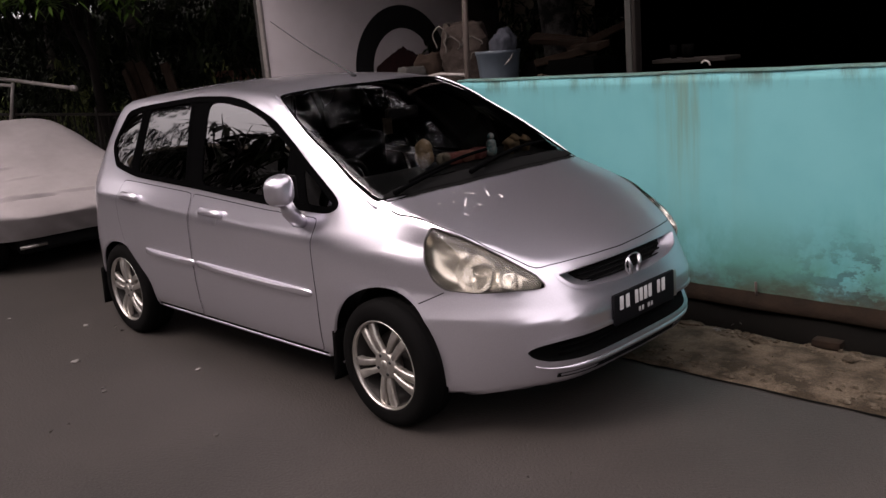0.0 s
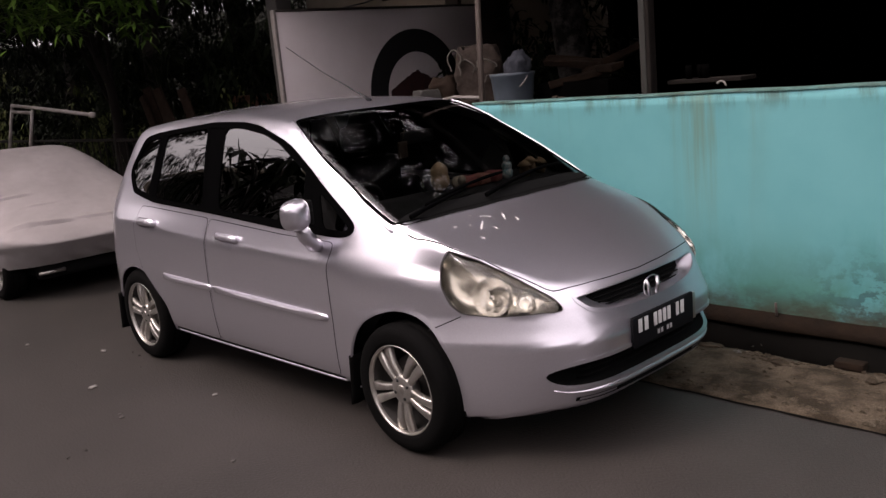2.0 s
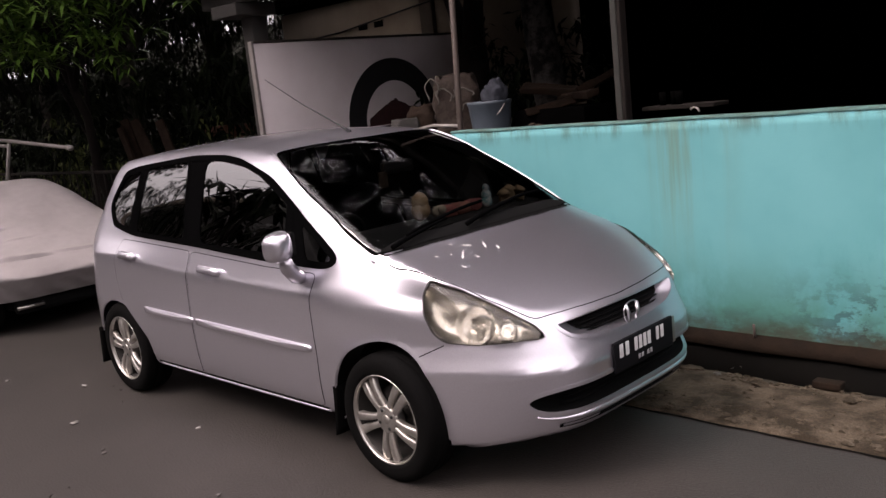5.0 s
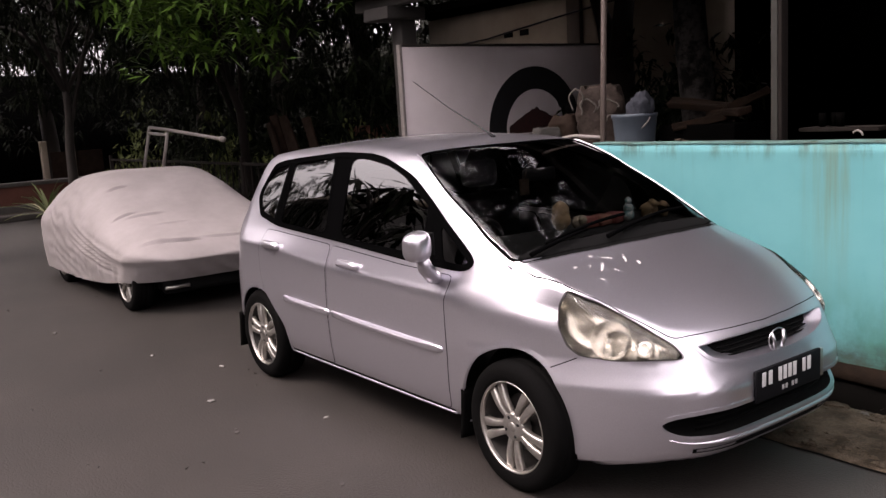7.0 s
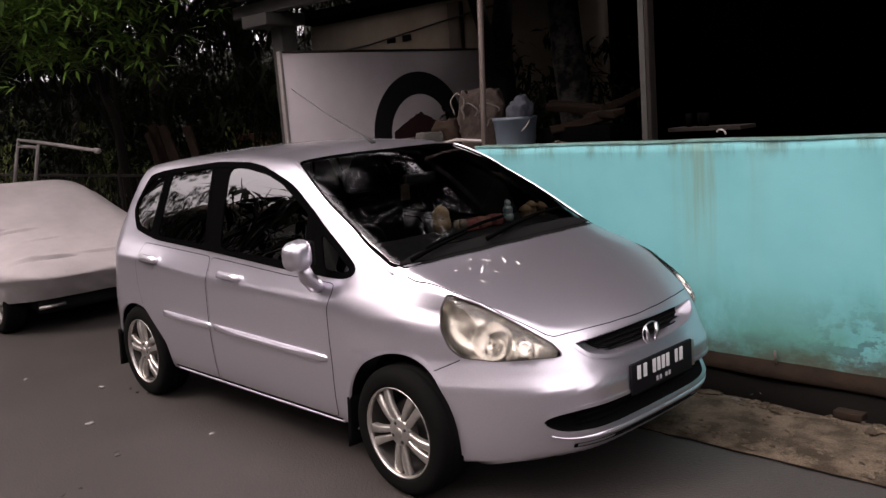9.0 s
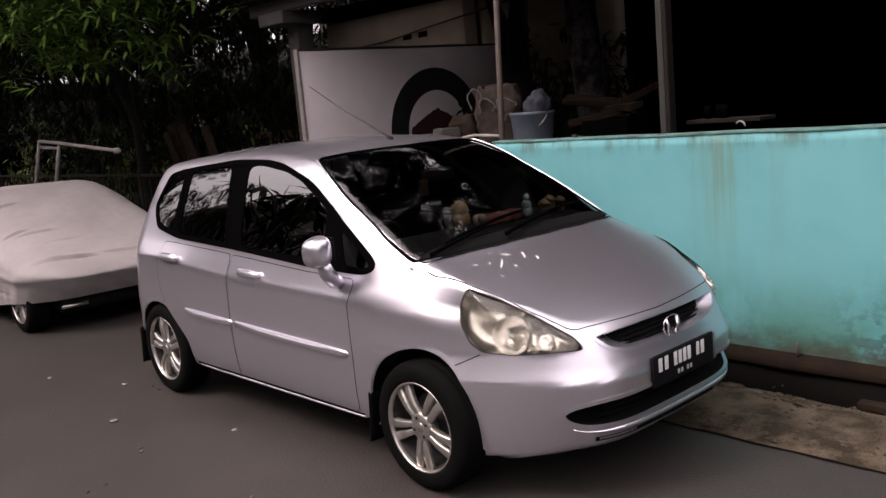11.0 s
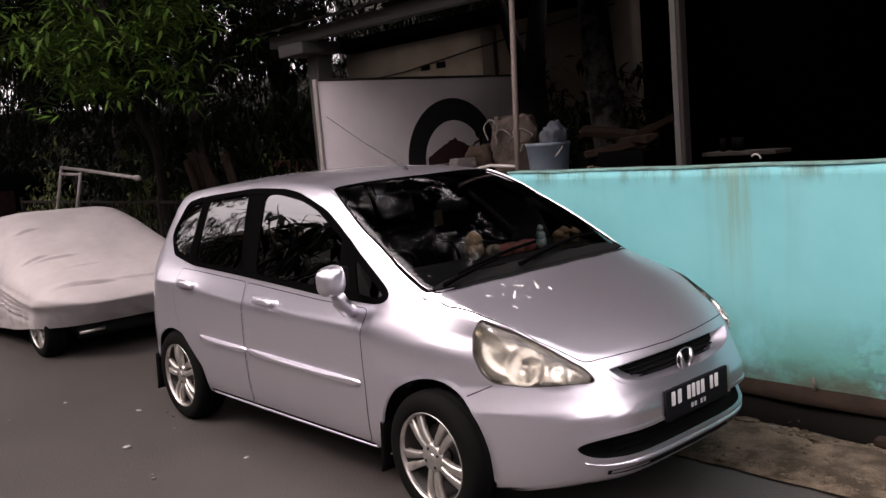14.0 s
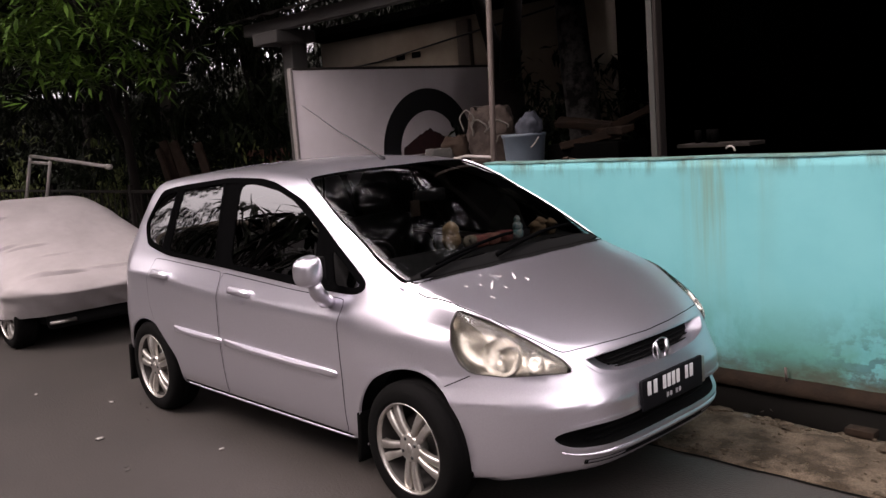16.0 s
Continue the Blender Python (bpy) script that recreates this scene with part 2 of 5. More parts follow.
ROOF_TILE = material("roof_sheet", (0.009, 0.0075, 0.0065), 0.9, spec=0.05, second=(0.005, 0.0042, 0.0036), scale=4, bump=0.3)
PLASTIC_BLUE = material("pale_blue_plastic", (0.06545, 0.0833, 0.10412), 0.5, second=(0.04165, 0.05355, 0.06545), scale=6)
SACK = material("woven_sack", (0.026, 0.018, 0.013), 0.9, spec=0.1, second=(0.06, 0.046, 0.036), scale=14, mix=0.3, bump=0.6, bump_scale=70)
WHITE_METAL = material("white_painted_frame", (0.22, 0.20, 0.19), 0.55, second=(0.13, 0.112, 0.10), scale=12)
HOUSE = material("grey_house_render", (0.09, 0.083, 0.078), 0.85, second=(0.05, 0.047, 0.045), scale=1.0, bump=0.15)


# ---- building helpers ----
def thing(name, at, label, category, group="", kind=""):
    """An empty at a thing's base, which its parts are joined to."""
    ob = new(name)
    ob.empty_display_size = 0.1
    ob.matrix_world = at if isinstance(at, Matrix) else Matrix.Translation(at)
    return tagged(ob, label, category, group, kind)


def part(name, bm, mat, parent=None, label="", smooth=True, at=None, normals=None):
    """Links a bmesh, or (vertices, faces), as one mesh object; with a parent it is a part of it, in the parent's axes."""
    me = bpy.data.meshes.new(name)
    if isinstance(bm, tuple):
        me.from_pydata([tuple(map(float, v)) for v in bm[0]], [], [tuple(map(int, q)) for q in bm[1]])
    else:
        bmesh.ops.recalc_face_normals(bm, faces=bm.faces)
        bm.to_mesh(me)
        bm.free()
    me.materials.append(mat)
    me.polygons.foreach_set("use_smooth", [smooth] * len(me.polygons))
    if normals is not None:
        me.normals_split_custom_set_from_vertices([tuple(map(float, v)) for v in normals])
    me.update()
    ob = new(name, me)
    if at is not None:
        ob.matrix_world = at if isinstance(at, Matrix) else Matrix.Translation(at)
    if parent is not None:
        m = ob.matrix_world.copy()
        ob.parent = parent
        ob.matrix_basis = m
    if label:
        ob["label"] = label
    return ob


def box(lo, hi, bevel=0.0, bm=None, seg=2):
    bm = bm or bmesh.new()
    made = bmesh.ops.create_cube(bm, size=1.0)["verts"]
    lo, hi = Vector(lo), Vector(hi)
    for v in made:
        v.co = Vector([lo[i] + (v.co[i] + 0.5) * (hi[i] - lo[i]) for i in range(3)])
    if bevel:
        edges = list({e for v in made for e in v.link_edges})
        bmesh.ops.bevel(bm, geom=edges, offset=bevel, segments=seg, affect="EDGES", profile=0.6)
    return bm


def tube(points, radius, sides=8, bm=None, caps=True):
    """A round bar along points; radius may change from point to point."""
    bm = bm or bmesh.new()
    pts = [Vector(p) for p in points]
    rad = radius if isinstance(radius, (list, tuple)) else [radius] * len(pts)
    rings, side = [], None
    for i, p in enumerate(pts):
        d = (pts[min(i + 1, len(pts) - 1)] - pts[max(i - 1, 0)]).normalized()
        side = (side - d * side.dot(d)).normalized() if side else d.orthogonal().normalized()
        up = d.cross(side)
        rings.append([bm.verts.new(p + (side * math.cos(a) + up * math.sin(a)) * rad[i]) for a in (2 * math.pi * k / sides for k in range(sides))])
    for a, b in zip(rings, rings[1:]):
        for k in range(sides):
            bm.faces.new((a[k], a[(k + 1) % sides], b[(k + 1) % sides], b[k]))
    if caps:
        bm.faces.new(rings[0][::-1])
        bm.faces.new(rings[-1])
    return bm


def lathe(profile, sides=48, axis="y", bm=None):
    """Turns a profile of (radius, along) round an axis."""
    bm = bm or bmesh.new()
    rings = []
    for r, h in profile:
        ring = []
        for k in range(sides):
            a = 2 * math.pi * k / sides
            c, s = r * math.cos(a), r * math.sin(a)
            ring.append(bm.verts.new((c, h, s) if axis == "y" else (c, s, h)))
        rings.append(ring)
    for a, b in zip(rings, rings[1:]):
        for k in range(sides):
            bm.faces.new((a[k], a[(k + 1) % sides], b[(k + 1) % sides], b[k]))
    return bm


def blob(centre, size, wobble=0.0, seed=0, sub=3, bm=None):
    """A lumpy rounded body."""
    bm = bm or bmesh.new()
    made = bmesh.ops.create_icosphere(bm, subdivisions=sub, radius=1.0)["verts"]
    for v in made:
        k = 1 + wobble * noise.noise(v.co * 2.3 + Vector((seed * 7.1, seed * 3.3, 0)))
        v.co = Vector([centre[i] + v.co[i] * size[i] * k for i in range(3)])
    return bm


# ---- the ground and the walls ----
def ground_sheet():
    """One sheet to the horizon, with the open drain along the foot of the wall."""
    ys = [-220, -40, -10, -4, 0, 1.00, 1.03, 1.05, 1.46, 1.60, 4, 12, 40, 220]
    zs = [0, 0, 0, 0, 0, 0, -0.05, -0.34, -0.36, 0, 0, 0, 0, 0]
    xs = [-220, -60, -24, -12, -8, -4, 0, 4, 8, 24, 60, 220]
    v = [(x, y, z) for x in xs for y, z in zip(ys, zs)]
    n = len(ys)
    q = [(i * n + j, (i + 1) * n + j, (i + 1) * n + j + 1, i * n + j + 1) for i in range(len(xs) - 1) for j in range(n - 1)]
    ob = part("ground", (v, q), ASPHALT, smooth=False)
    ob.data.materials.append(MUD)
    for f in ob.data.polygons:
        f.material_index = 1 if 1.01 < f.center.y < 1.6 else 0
    return tagged(ob, "dark worn asphalt road with an open drain along the wall", "road", kind="structure")


ground_sheet()


def apron():
    """A strip of rough concrete between the road and the drain, broken along its edge."""
    rnd = random.Random(5)
    nx, ny = 150, 12
    v, q = [], []
    for i in range(nx + 1):
        x = -4.0 + 10.0 * i / nx
        near = 0.43 + 0.012 * noise.noise(Vector((x * 5, 0, 0)))
        far = 1.07 + 0.05 * noise.noise(Vector((x * 3, 4, 0))) + 0.02 * noise.noise(Vector((x * 17, 9, 0)))
        for j in range(ny + 1):
            y = near + (far - near) * j / ny
            z = 0.018 + 0.016 * noise.noise(Vector((x * 3, y * 5, 1))) + 0.006 * noise.noise(Vector((x * 15, y * 15, 2)))
            v.append((x, y, z if 0 < j < ny else z - 0.008))
    v += [(a[0], a[1] - 0.004, -0.03) for a in v[0::ny + 1]] + [(a[0], a[1] + 0.004, -0.16) for a in v[ny::ny + 1]]
    base = (nx + 1) * (ny + 1)
    for i in range(nx):
        for j in range(ny):
            a = i * (ny + 1) + j
            q.append((a, a + ny + 1, a + ny + 2, a + 1))
        q.append((base + i, base + i + 1, (i + 1) * (ny + 1), i * (ny + 1)))
        q.append((base + nx + 1 + i + 1, base + nx + 1 + i, i * (ny + 1) + ny, (i + 1) * (ny + 1) + ny))
    return tagged(part("pavement", (v, q), CONCRETE), "rough stained concrete strip beside the drain", "pavement", kind="structure")


apron()


def road_joint():
    """The earth-filled crack between the road and the concrete strip."""
    v, q = [], []
    for i in range(201):
        x = -4.0 + 10.0 * i / 200
        y = .422 + .012 * noise.noise(Vector((x * 5, 0, 0))) + .006 * noise.noise(Vector((x * 19, 3, 0)))
        w = .010 + .007 * noise.noise(Vector((x * 7, 8, 0)))
        v += [(x, y - w, .0035), (x, y, .006), (x, y + w, .0035)]
    for i in range(200):
        q += [(3 * i, 3 * i + 3, 3 * i + 4, 3 * i + 1), (3 * i + 1, 3 * i + 4, 3 * i + 5, 3 * i + 2)]
    return tagged(part("road_joint", (v, q), SHADE_AND_JOINT), "dark earth-filled joint between road and concrete", "joint", kind="structure")


road_joint()


def crust(count, x0, x1, y0, y1, seed, size):
    """Flakes of dried mortar stuck on the concrete."""
    r = np.random.RandomState(seed)
    v, q = [], []
    for _ in range(count):
        cx, cy, s = r.uniform(x0, x1), r.uniform(y0, y1), size * r.uniform(.35, 1.0)
        base = len(v)
        for k in range(7):
            a = 2 * math.pi * k / 7
            d = s * r.uniform(.5, 1.1)
            v.append((cx + 1.9 * d * math.cos(a), cy + .7 * d * math.sin(a), .014))
        for k in range(7):
            o = v[base + k]
            v.append((cx + (o[0] - cx) * .6, cy + (o[1] - cy) * .6, .021 + .006 * r.rand()))
        q += [(base + k, base + (k + 1) % 7, base + 7 + (k + 1) % 7, base + 7 + k) for k in range(7)] + [tuple(range(base + 7, base + 14))]
    return v, q


FLAKE = material("pale_mortar_flake", (0.075, 0.062, 0.045), 0.95, spec=0.1, second=(0.026, 0.020, 0.013), scale=40, mix=0.3, bump=0.8, bump_scale=60)
v1, q1 = crust(200, .2, 3.2, .93, 1.05, 3, .022)
v2, q2 = crust(150, .4, 3.2, .45, .64, 4, .020)
v3, q3 = crust(90, .2, 3.2, .6, .95, 5, .014)
v, q = list(v1), list(q1)
for vv, qq in ((v2, q2), (v3, q3)):
    q += [tuple(i + len(v) for i in k) for k in qq]
    v += vv
tagged(part("mortar_crust", (v, q), FLAKE, smooth=False), "pale crusts of dried mortar on the concrete strip", "crust", kind="stuff")


def garden_wall():
    """The sea-green wall with its coping and damp brown plinth; past its end it goes on low."""
    w = thing("wall_garden", (0, 0, 0), "sea-green painted wall, streaked, mossy at its foot", "wall", kind="structure")
    bm = bmesh.new()
    for x0, x1, top in ((-1.66, 1.47, 1.354), (1.47, 5.0, 0.62)):
        n = int((x1 - x0) / 0.06)
        front, back = [], []
        for i in range(n + 1):
            x = x0 + (x1 - x0) * i / n
            col = []
            for j in range(23):
                z = 0.045 + (top - 0.045) * j / 22
                y = 1.50 + 0.006 * noise.noise(Vector((x * 2, z * 2, 3))) + 0.003 * noise.noise(Vector((x * 9, z * 9, 5)))
                col.append(bm.verts.new((x, y, z)))
            front.append(col)
            back.append((bm.verts.new((x, 1.64, 0.0)), bm.verts.new((x, 1.64, top))))
        for i in range(n):
            for j in range(22):
                bm.faces.new((front[i][j], front[i + 1][j], front[i + 1][j + 1], front[i][j + 1]))
            bm.faces.new((front[i][22], front[i + 1][22], back[i + 1][1], back[i][1]))
            bm.faces.new((back[i][0], back[i][1], back[i + 1][1], back[i + 1][0]))
        for i, s in ((0, 1), (n, -1)):
            ring = front[i] + [back[i][1], back[i][0]]
            bm.faces.new(ring if s < 0 else ring[::-1])
    part("render_coat", bm, TEAL, w)
    bm = bmesh.new()
    n = 60
    rows = []
    for i in range(n + 1):
        x = -1.67 + 3.16 * i / n
        h = 1.3555 + 0.004 * noise.noise(Vector((x * 2.1, 0, 0)))
        rows.append([bm.verts.new((x, y, z)) for y, z in ((1.494, h), (1.493, h + 0.006), (1.503, h + 0.012), (1.64, h + 0.011), (1.65, h))])
    for a, b in zip(rows, rows[1:]):
        for k in range(4):
            bm.faces.new((a[k], b[k], b[k + 1], a[k + 1]))
    bm.faces.new(rows[0])
    bm.faces.new(rows[-1][::-1])
    part("coping", bm, material("mossy_coping", (0.075, 0.20, 0.19), 0.9, second=(0.03, 0.034, 0.024), scale=9, bump=0.5), w, "grey-green mossy coping")
    bm = bmesh.new()
    rows = []
    for i in range(101):
        x = -1.9 + 6.9 * i / 100
        k = 0.012 * noise.noise(Vector((x * 2.5, 1, 0)))
        rows.append([bm.verts.new((x, y + k, z)) for y, z in ((1.495, 0.008), (1.452, 0.012), (1.446, 0.024), (1.455, 0.060), (1.476, 0.086), (1.50, 0.104))])
    for a, b in zip(rows, rows[1:]):
        for j in range(5):
            bm.faces.new((a[j], b[j], b[j + 1], a[j + 1]))
    part("plinth", bm, PLINTH, w, "brown damp plinth above the drain")
    part("drain_side", box((-1.9, 1.47, -.36), (5.0, 1.499, .006)), SHADE_AND_JOINT, w, "side of the drain, black in place of shade")
    return w


garden_wall()

# loose brick left at the drain's edge
tagged(part("brick", box((1.10, 1.035, 0.012), (1.24, 1.105, 0.052), 0.006), PLINTH), "broken brick wedged at the drain's edge", "brick")
tagged(part("iron_peg", tube([(0.60, 1.485, 0.075), (0.602, 1.470, 0.12), (0.598, 1.474, 0.17)], 0.008), RUST), "short rusty iron peg in the wall's foot", "peg")


def shed():
    """The dark open lean-to behind the wall: posts, beams, sheet roof and lining."""
    s = thing("shed", (0, 0, 0), "dark open lean-to shed with a sheet roof on posts", "shed", kind="structure")
    bm = bmesh.new()
    rows = []
    for i in range(181):
        x = -5.35 + 13.35 * i / 180
        z = 0.012 * math.sin(i * 1.4)
        deep = 1.0 if x > -2.4 else .52
        rows.append([bm.verts.new((x, 1.62 + 5.28 * f * deep, 2.83 + 1.37 * f * deep + z)) for f in (0, .5, 1)])
    for a, b in zip(rows, rows[1:]):
        for k in range(2):
            bm.faces.new((a[k], b[k], b[k + 1], a[k + 1]))
    bmesh.ops.solidify(bm, geom=list(bm.faces), thickness=0.012)
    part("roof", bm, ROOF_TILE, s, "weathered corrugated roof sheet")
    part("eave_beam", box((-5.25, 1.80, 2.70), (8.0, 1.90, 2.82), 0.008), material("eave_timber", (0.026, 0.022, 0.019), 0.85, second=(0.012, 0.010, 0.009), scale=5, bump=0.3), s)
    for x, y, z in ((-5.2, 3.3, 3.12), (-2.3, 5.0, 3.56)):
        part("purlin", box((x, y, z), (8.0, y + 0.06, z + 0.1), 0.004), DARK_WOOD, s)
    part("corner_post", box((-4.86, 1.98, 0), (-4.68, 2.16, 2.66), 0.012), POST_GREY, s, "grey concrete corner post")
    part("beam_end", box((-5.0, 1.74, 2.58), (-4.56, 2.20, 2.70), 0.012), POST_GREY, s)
    part("back_wall", box((-5.2, 6.8, 0), (8.1, 6.95, 4.3)), SHADE_BLACK, s)
    part("end_wall", box((8.0, 1.6, 0), (8.12, 6.9, 4.3)), SHADE_BLACK, s)
    part("floor_slab", box((-4.5, 1.66, 0.002), (8.0, 6.8, 0.03)), SHADE_BLACK, s)
    return s


shed()


def house():
    h = thing("house", (0, 0, 0), "cream rendered house wall with two small vents under a dark roof", "house", kind="structure")
    part("wall", box((-8.3, 5.0, 0), (-3.05, 5.2, 3.0)), CREAM, h)
    part("pilaster", box((-5.30, 4.93, 0), (-5.08, 5.0, 2.95), 0.01), material("brown_pilaster", (0.063, 0.0476, 0.035), 0.85, second=(0.042, 0.0315, 0.0238), scale=4), h)
    part("roof", box((-8.5, 4.7, 3.05), (-3.0, 8.0, 3.18), 0.02), SHADE_BLACK, h)
    for x in (-6.56, -6.24):
        part("vent", box((x, 4.985, 2.58), (x + 0.17, 4.999, 2.66), 0.004), GAP, h)
    part("cable", tube([(-8.25, 4.95, 2.555), (-6.9, 4.95, 2.60), (-5.4, 4.92, 2.74), (-4.1, 4.95, 2.86), (-3.2, 4.95, 2.95)], 0.012, 6), BLACK, h)
    return h


house()


def opposite_side():
    """The houses over the road, which the car's flank and windows mirror."""
    for i, (x0, x1, top) in enumerate(((-44, -27, 6.1), (-26.98, -7.5, 7.0), (-6.9, 4.5, 5.6), (4.52, 18, 5.2))):
        h = thing("terrace_house", ((x0 + x1) / 2, -10.5, 0), "plain grey two-storey house across the road", "house", kind="structure")
        w = (x1 - x0) / 2
        part("wall", box((-w, -3, 0), (w, 0, top - 0.5)), HOUSE, h)
        bm = bmesh.new()
        a = [bm.verts.new(p) for p in ((-w - 0.3, 0.7, top - 0.6), (w + 0.3, 0.7, top - 0.6), (w + 0.3, -2.5, top + 0.6), (-w - 0.3, -2.5, top + 0.6))]
        bm.faces.new(a)
        bmesh.ops.solidify(bm, geom=list(bm.faces), thickness=0.1)
        part("roof", bm, ROOF_TILE, h)
        part("fascia", box((-w - 0.3, 0.66, top - 0.78), (w + 0.3, 0.72, top - 0.64)), CREAM, h)

    # unseen houses added to cut bare low sky out of the bumper's reflection
    h = thing("terrace_house", (34, -3, 0), "plain grey unseen house added to close the end of the road", "house", kind="structure")
    part("wall", box((0, -16, 0), (4, 14, 4.6)), HOUSE, h)
    part("roof", box((-.8, -16.4, 4.602), (4.4, 14.4, 4.9), 0.03), ROOF_TILE, h)
    h = thing("terrace_house", (26, -10.5, 0), "plain grey unseen house added beside the end of the road", "house", kind="structure")
    part("wall", box((-7.9, -3, 0), (7.4, 0, 4.5)), HOUSE, h)
    part("roof", box((-7.95, -3.2, 4.502), (7.6, .7, 4.8), 0.03), ROOF_TILE, h)


opposite_side()
def hermite(xs, ys):
    """A smooth curve through a few stations, as a function."""
    xs, ys = np.array(xs, float), np.array(ys, float)
    d = np.diff(ys) / np.diff(xs)
    m = np.r_[d[0], np.where(d[1:] * d[:-1] > 0, 2 * d[1:] * d[:-1] / np.where(d[1:] + d[:-1] == 0, 1, d[1:] + d[:-1]), 0), d[-1]]

    def value(x):
        x = np.clip(np.asarray(x, float), xs[0], xs[-1])
        i = np.clip(np.searchsorted(xs, x) - 1, 0, len(xs) - 2)
        h = xs[i + 1] - xs[i]
        t = (x - xs[i]) / h
        return ((1 + 2 * t) * (1 - t) ** 2 * ys[i] + t * (1 - t) ** 2 * h * m[i] + t * t * (3 - 2 * t) * ys[i + 1] + t * t * (t - 1) * h * m[i + 1])
    return value


def smax(a, b, k):
    h = np.maximum(k - np.abs(a - b), 0) / k
    return np.maximum(a, b) + h * h * k / 4


# the car's own axes: x forward from the front axle, y to its left, z up from the road
HALF_WIDTH = hermite([.15, .22, .32, .48, .62, .80, .836, .862, .96, 1.03, 1.20, 1.40, 1.52, 1.60], [.74, .785, .815, .832, .8385, .8375, .8335, .8235, .787, .765, .708, .630, .560, .50])
SHOULDER = hermite([-3.0, -2.5, -1.6, -.54, .0, .3, .6], [.055, .058, .005, -.018, -.036, -.060, -.075])
TOP = hermite([-3.2, -3.04, -2.90, -2.70, -2.40, -2.0, -1.5, -1.15, -.88, -.60, -.30, -.05, .12, .26, .42, .58, .70, .78], [.90, 1.10, 1.315, 1.43, 1.484, 1.515, 1.528, 1.517, 1.477, 1.365, 1.215, 1.075, .985, .930, .862, .785, .715, .62])
FENDER_LOW = hermite([-.9, -.6, -.3, 0, .15, .25, .5], [.905, .868, .833, .798, .770, .750, .69])
FENDER_OUT = hermite([-.9, -.3, 0, .15, .25, .5], [.832, .832, .806, .770, .738, .63])
FENDER_WIDE = hermite([-.9, -.3, 0, .15, .25, .5], [.134, .134, .106, .088, .08, .07])
NOSE = hermite([.14, .20, .28, .36, .44, .522, .545, .58, .62, .68, .74, .82], [.63, .71, .762, .784, .795, .798, .790, .776, .763, .744, .716, .650])
TAIL = hermite([.14, .25, .40, .62, .80, 1.0, 1.2, 1.35, 1.5], [-2.90, -3.02, -3.07, -3.06, -3.02, -2.985, -2.90, -2.80, -2.64])


def body_f(x, y, z):
    """Below zero inside the car's body."""
    y = np.abs(y)
    waist = np.clip((z - .9) / .5, 0, 1)
    level = z - SHOULDER(x) * np.exp(-((z - .87) / .13) ** 2)
    side = y - HALF_WIDTH(level) + .05 * waist * np.clip((-1.5 - x) / 1.4, 0, 1) ** 2
    ahead = np.clip((x + .15) / .5, 0, 1)
    bow = x + (.30 - .14 * ahead * ahead * (3 - 2 * ahead)) * y * y
    fender = np.clip((x + .65) / .6, 0, 1)
    top = z - TOP(bow) + 12.0 * fender * fender * (3 - 2 * fender) * np.maximum(y - .60, 0) ** 3 + .035 * (y / .55) ** 2 * np.clip((-.7 - x) / .5, 0, 1)
    over = np.clip(z - FENDER_LOW(x) + .03, 0, .7)
    lean = .42 * np.where(over < .05, over * over / .10, over - .025) * (1 - np.clip((x - .05) / .26, 0, 1))
    nose = x - NOSE(z) + .86 * (y / (.84 - .24 * np.clip(z - .515, 0, .13) - lean)) ** 5.0
    tail = TAIL(z) - x + (.30 + .22 * np.clip((z - .98) / .30, 0, 1)) * (y / .84) ** 5
    roof = np.clip((z - 1.30) / .10, 0, 1)
    f = smax(side, top * .9, .09 - .035 * ahead - .05 * roof)
    # the sloping shoulder of the front wing, from the bonnet's edge down to the flank
    low = FENDER_LOW(x)
    rise = np.maximum(TOP(x + .115) - .012 - low, .05)
    wide = FENDER_WIDE(x)
    slope = ((y - FENDER_OUT(x)) * rise + (z - low) * wide) / np.hypot(rise, wide)
    fade = np.clip((-.30 - x) / .45, 0, 1) + np.clip((x - .10) / .3, 0, 1)
    f = smax(f, slope - .005 - .10 * fade * fade * (3 - 2 * fade), .022)
    f = smax(f, nose, .06)
    f = smax(f, tail, .10)
    lift = np.clip((x - .38) / .30, 0, 1)
    low = .19 + .032 * np.clip((-.36 - x) / .06, 0, 1) * np.clip((x + 2.2) / .06, 0, 1) + .048 * lift * lift * (3 - 2 * lift)
    return smax(f, low - z, .035)


def meet(origin, way, far=3.0, f=body_f):
    """Where rays from outside first come to the body; not a number where they miss."""
    origin, way = np.atleast_2d(origin).astype(float), np.atleast_2d(way).astype(float)
    steps = np.linspace(0, far, 160)
    v = np.array([f(*(origin + way * s).T) for s in steps])
    inside = v < 0
    k = np.argmax(inside, 0)
    ok = inside.any(0) & (k > 0)
    lo, hi = steps[np.maximum(k - 1, 0)], steps[k]
    for _ in range(28):
        mid = (lo + hi) / 2
        s = f(*(origin + way * mid[:, None]).T) < 0
        hi, lo = np.where(s, mid, hi), np.where(s, lo, mid)
    p = origin + way * hi[:, None]
    p[~ok] = np.nan
    return p


def facing(p, f=body_f):
    """The body's outward normals at points."""
    e = 2e-3
    g = np.stack([f(*(p + d).T) - f(*(p - d).T) for d in np.eye(3) * e], 1)
    return g / np.maximum(np.linalg.norm(g, axis=1)[:, None], 1e-9)


# ways of looking at the body, in which outlines are drawn: u across, v up
S2 = math.sqrt(0.5)
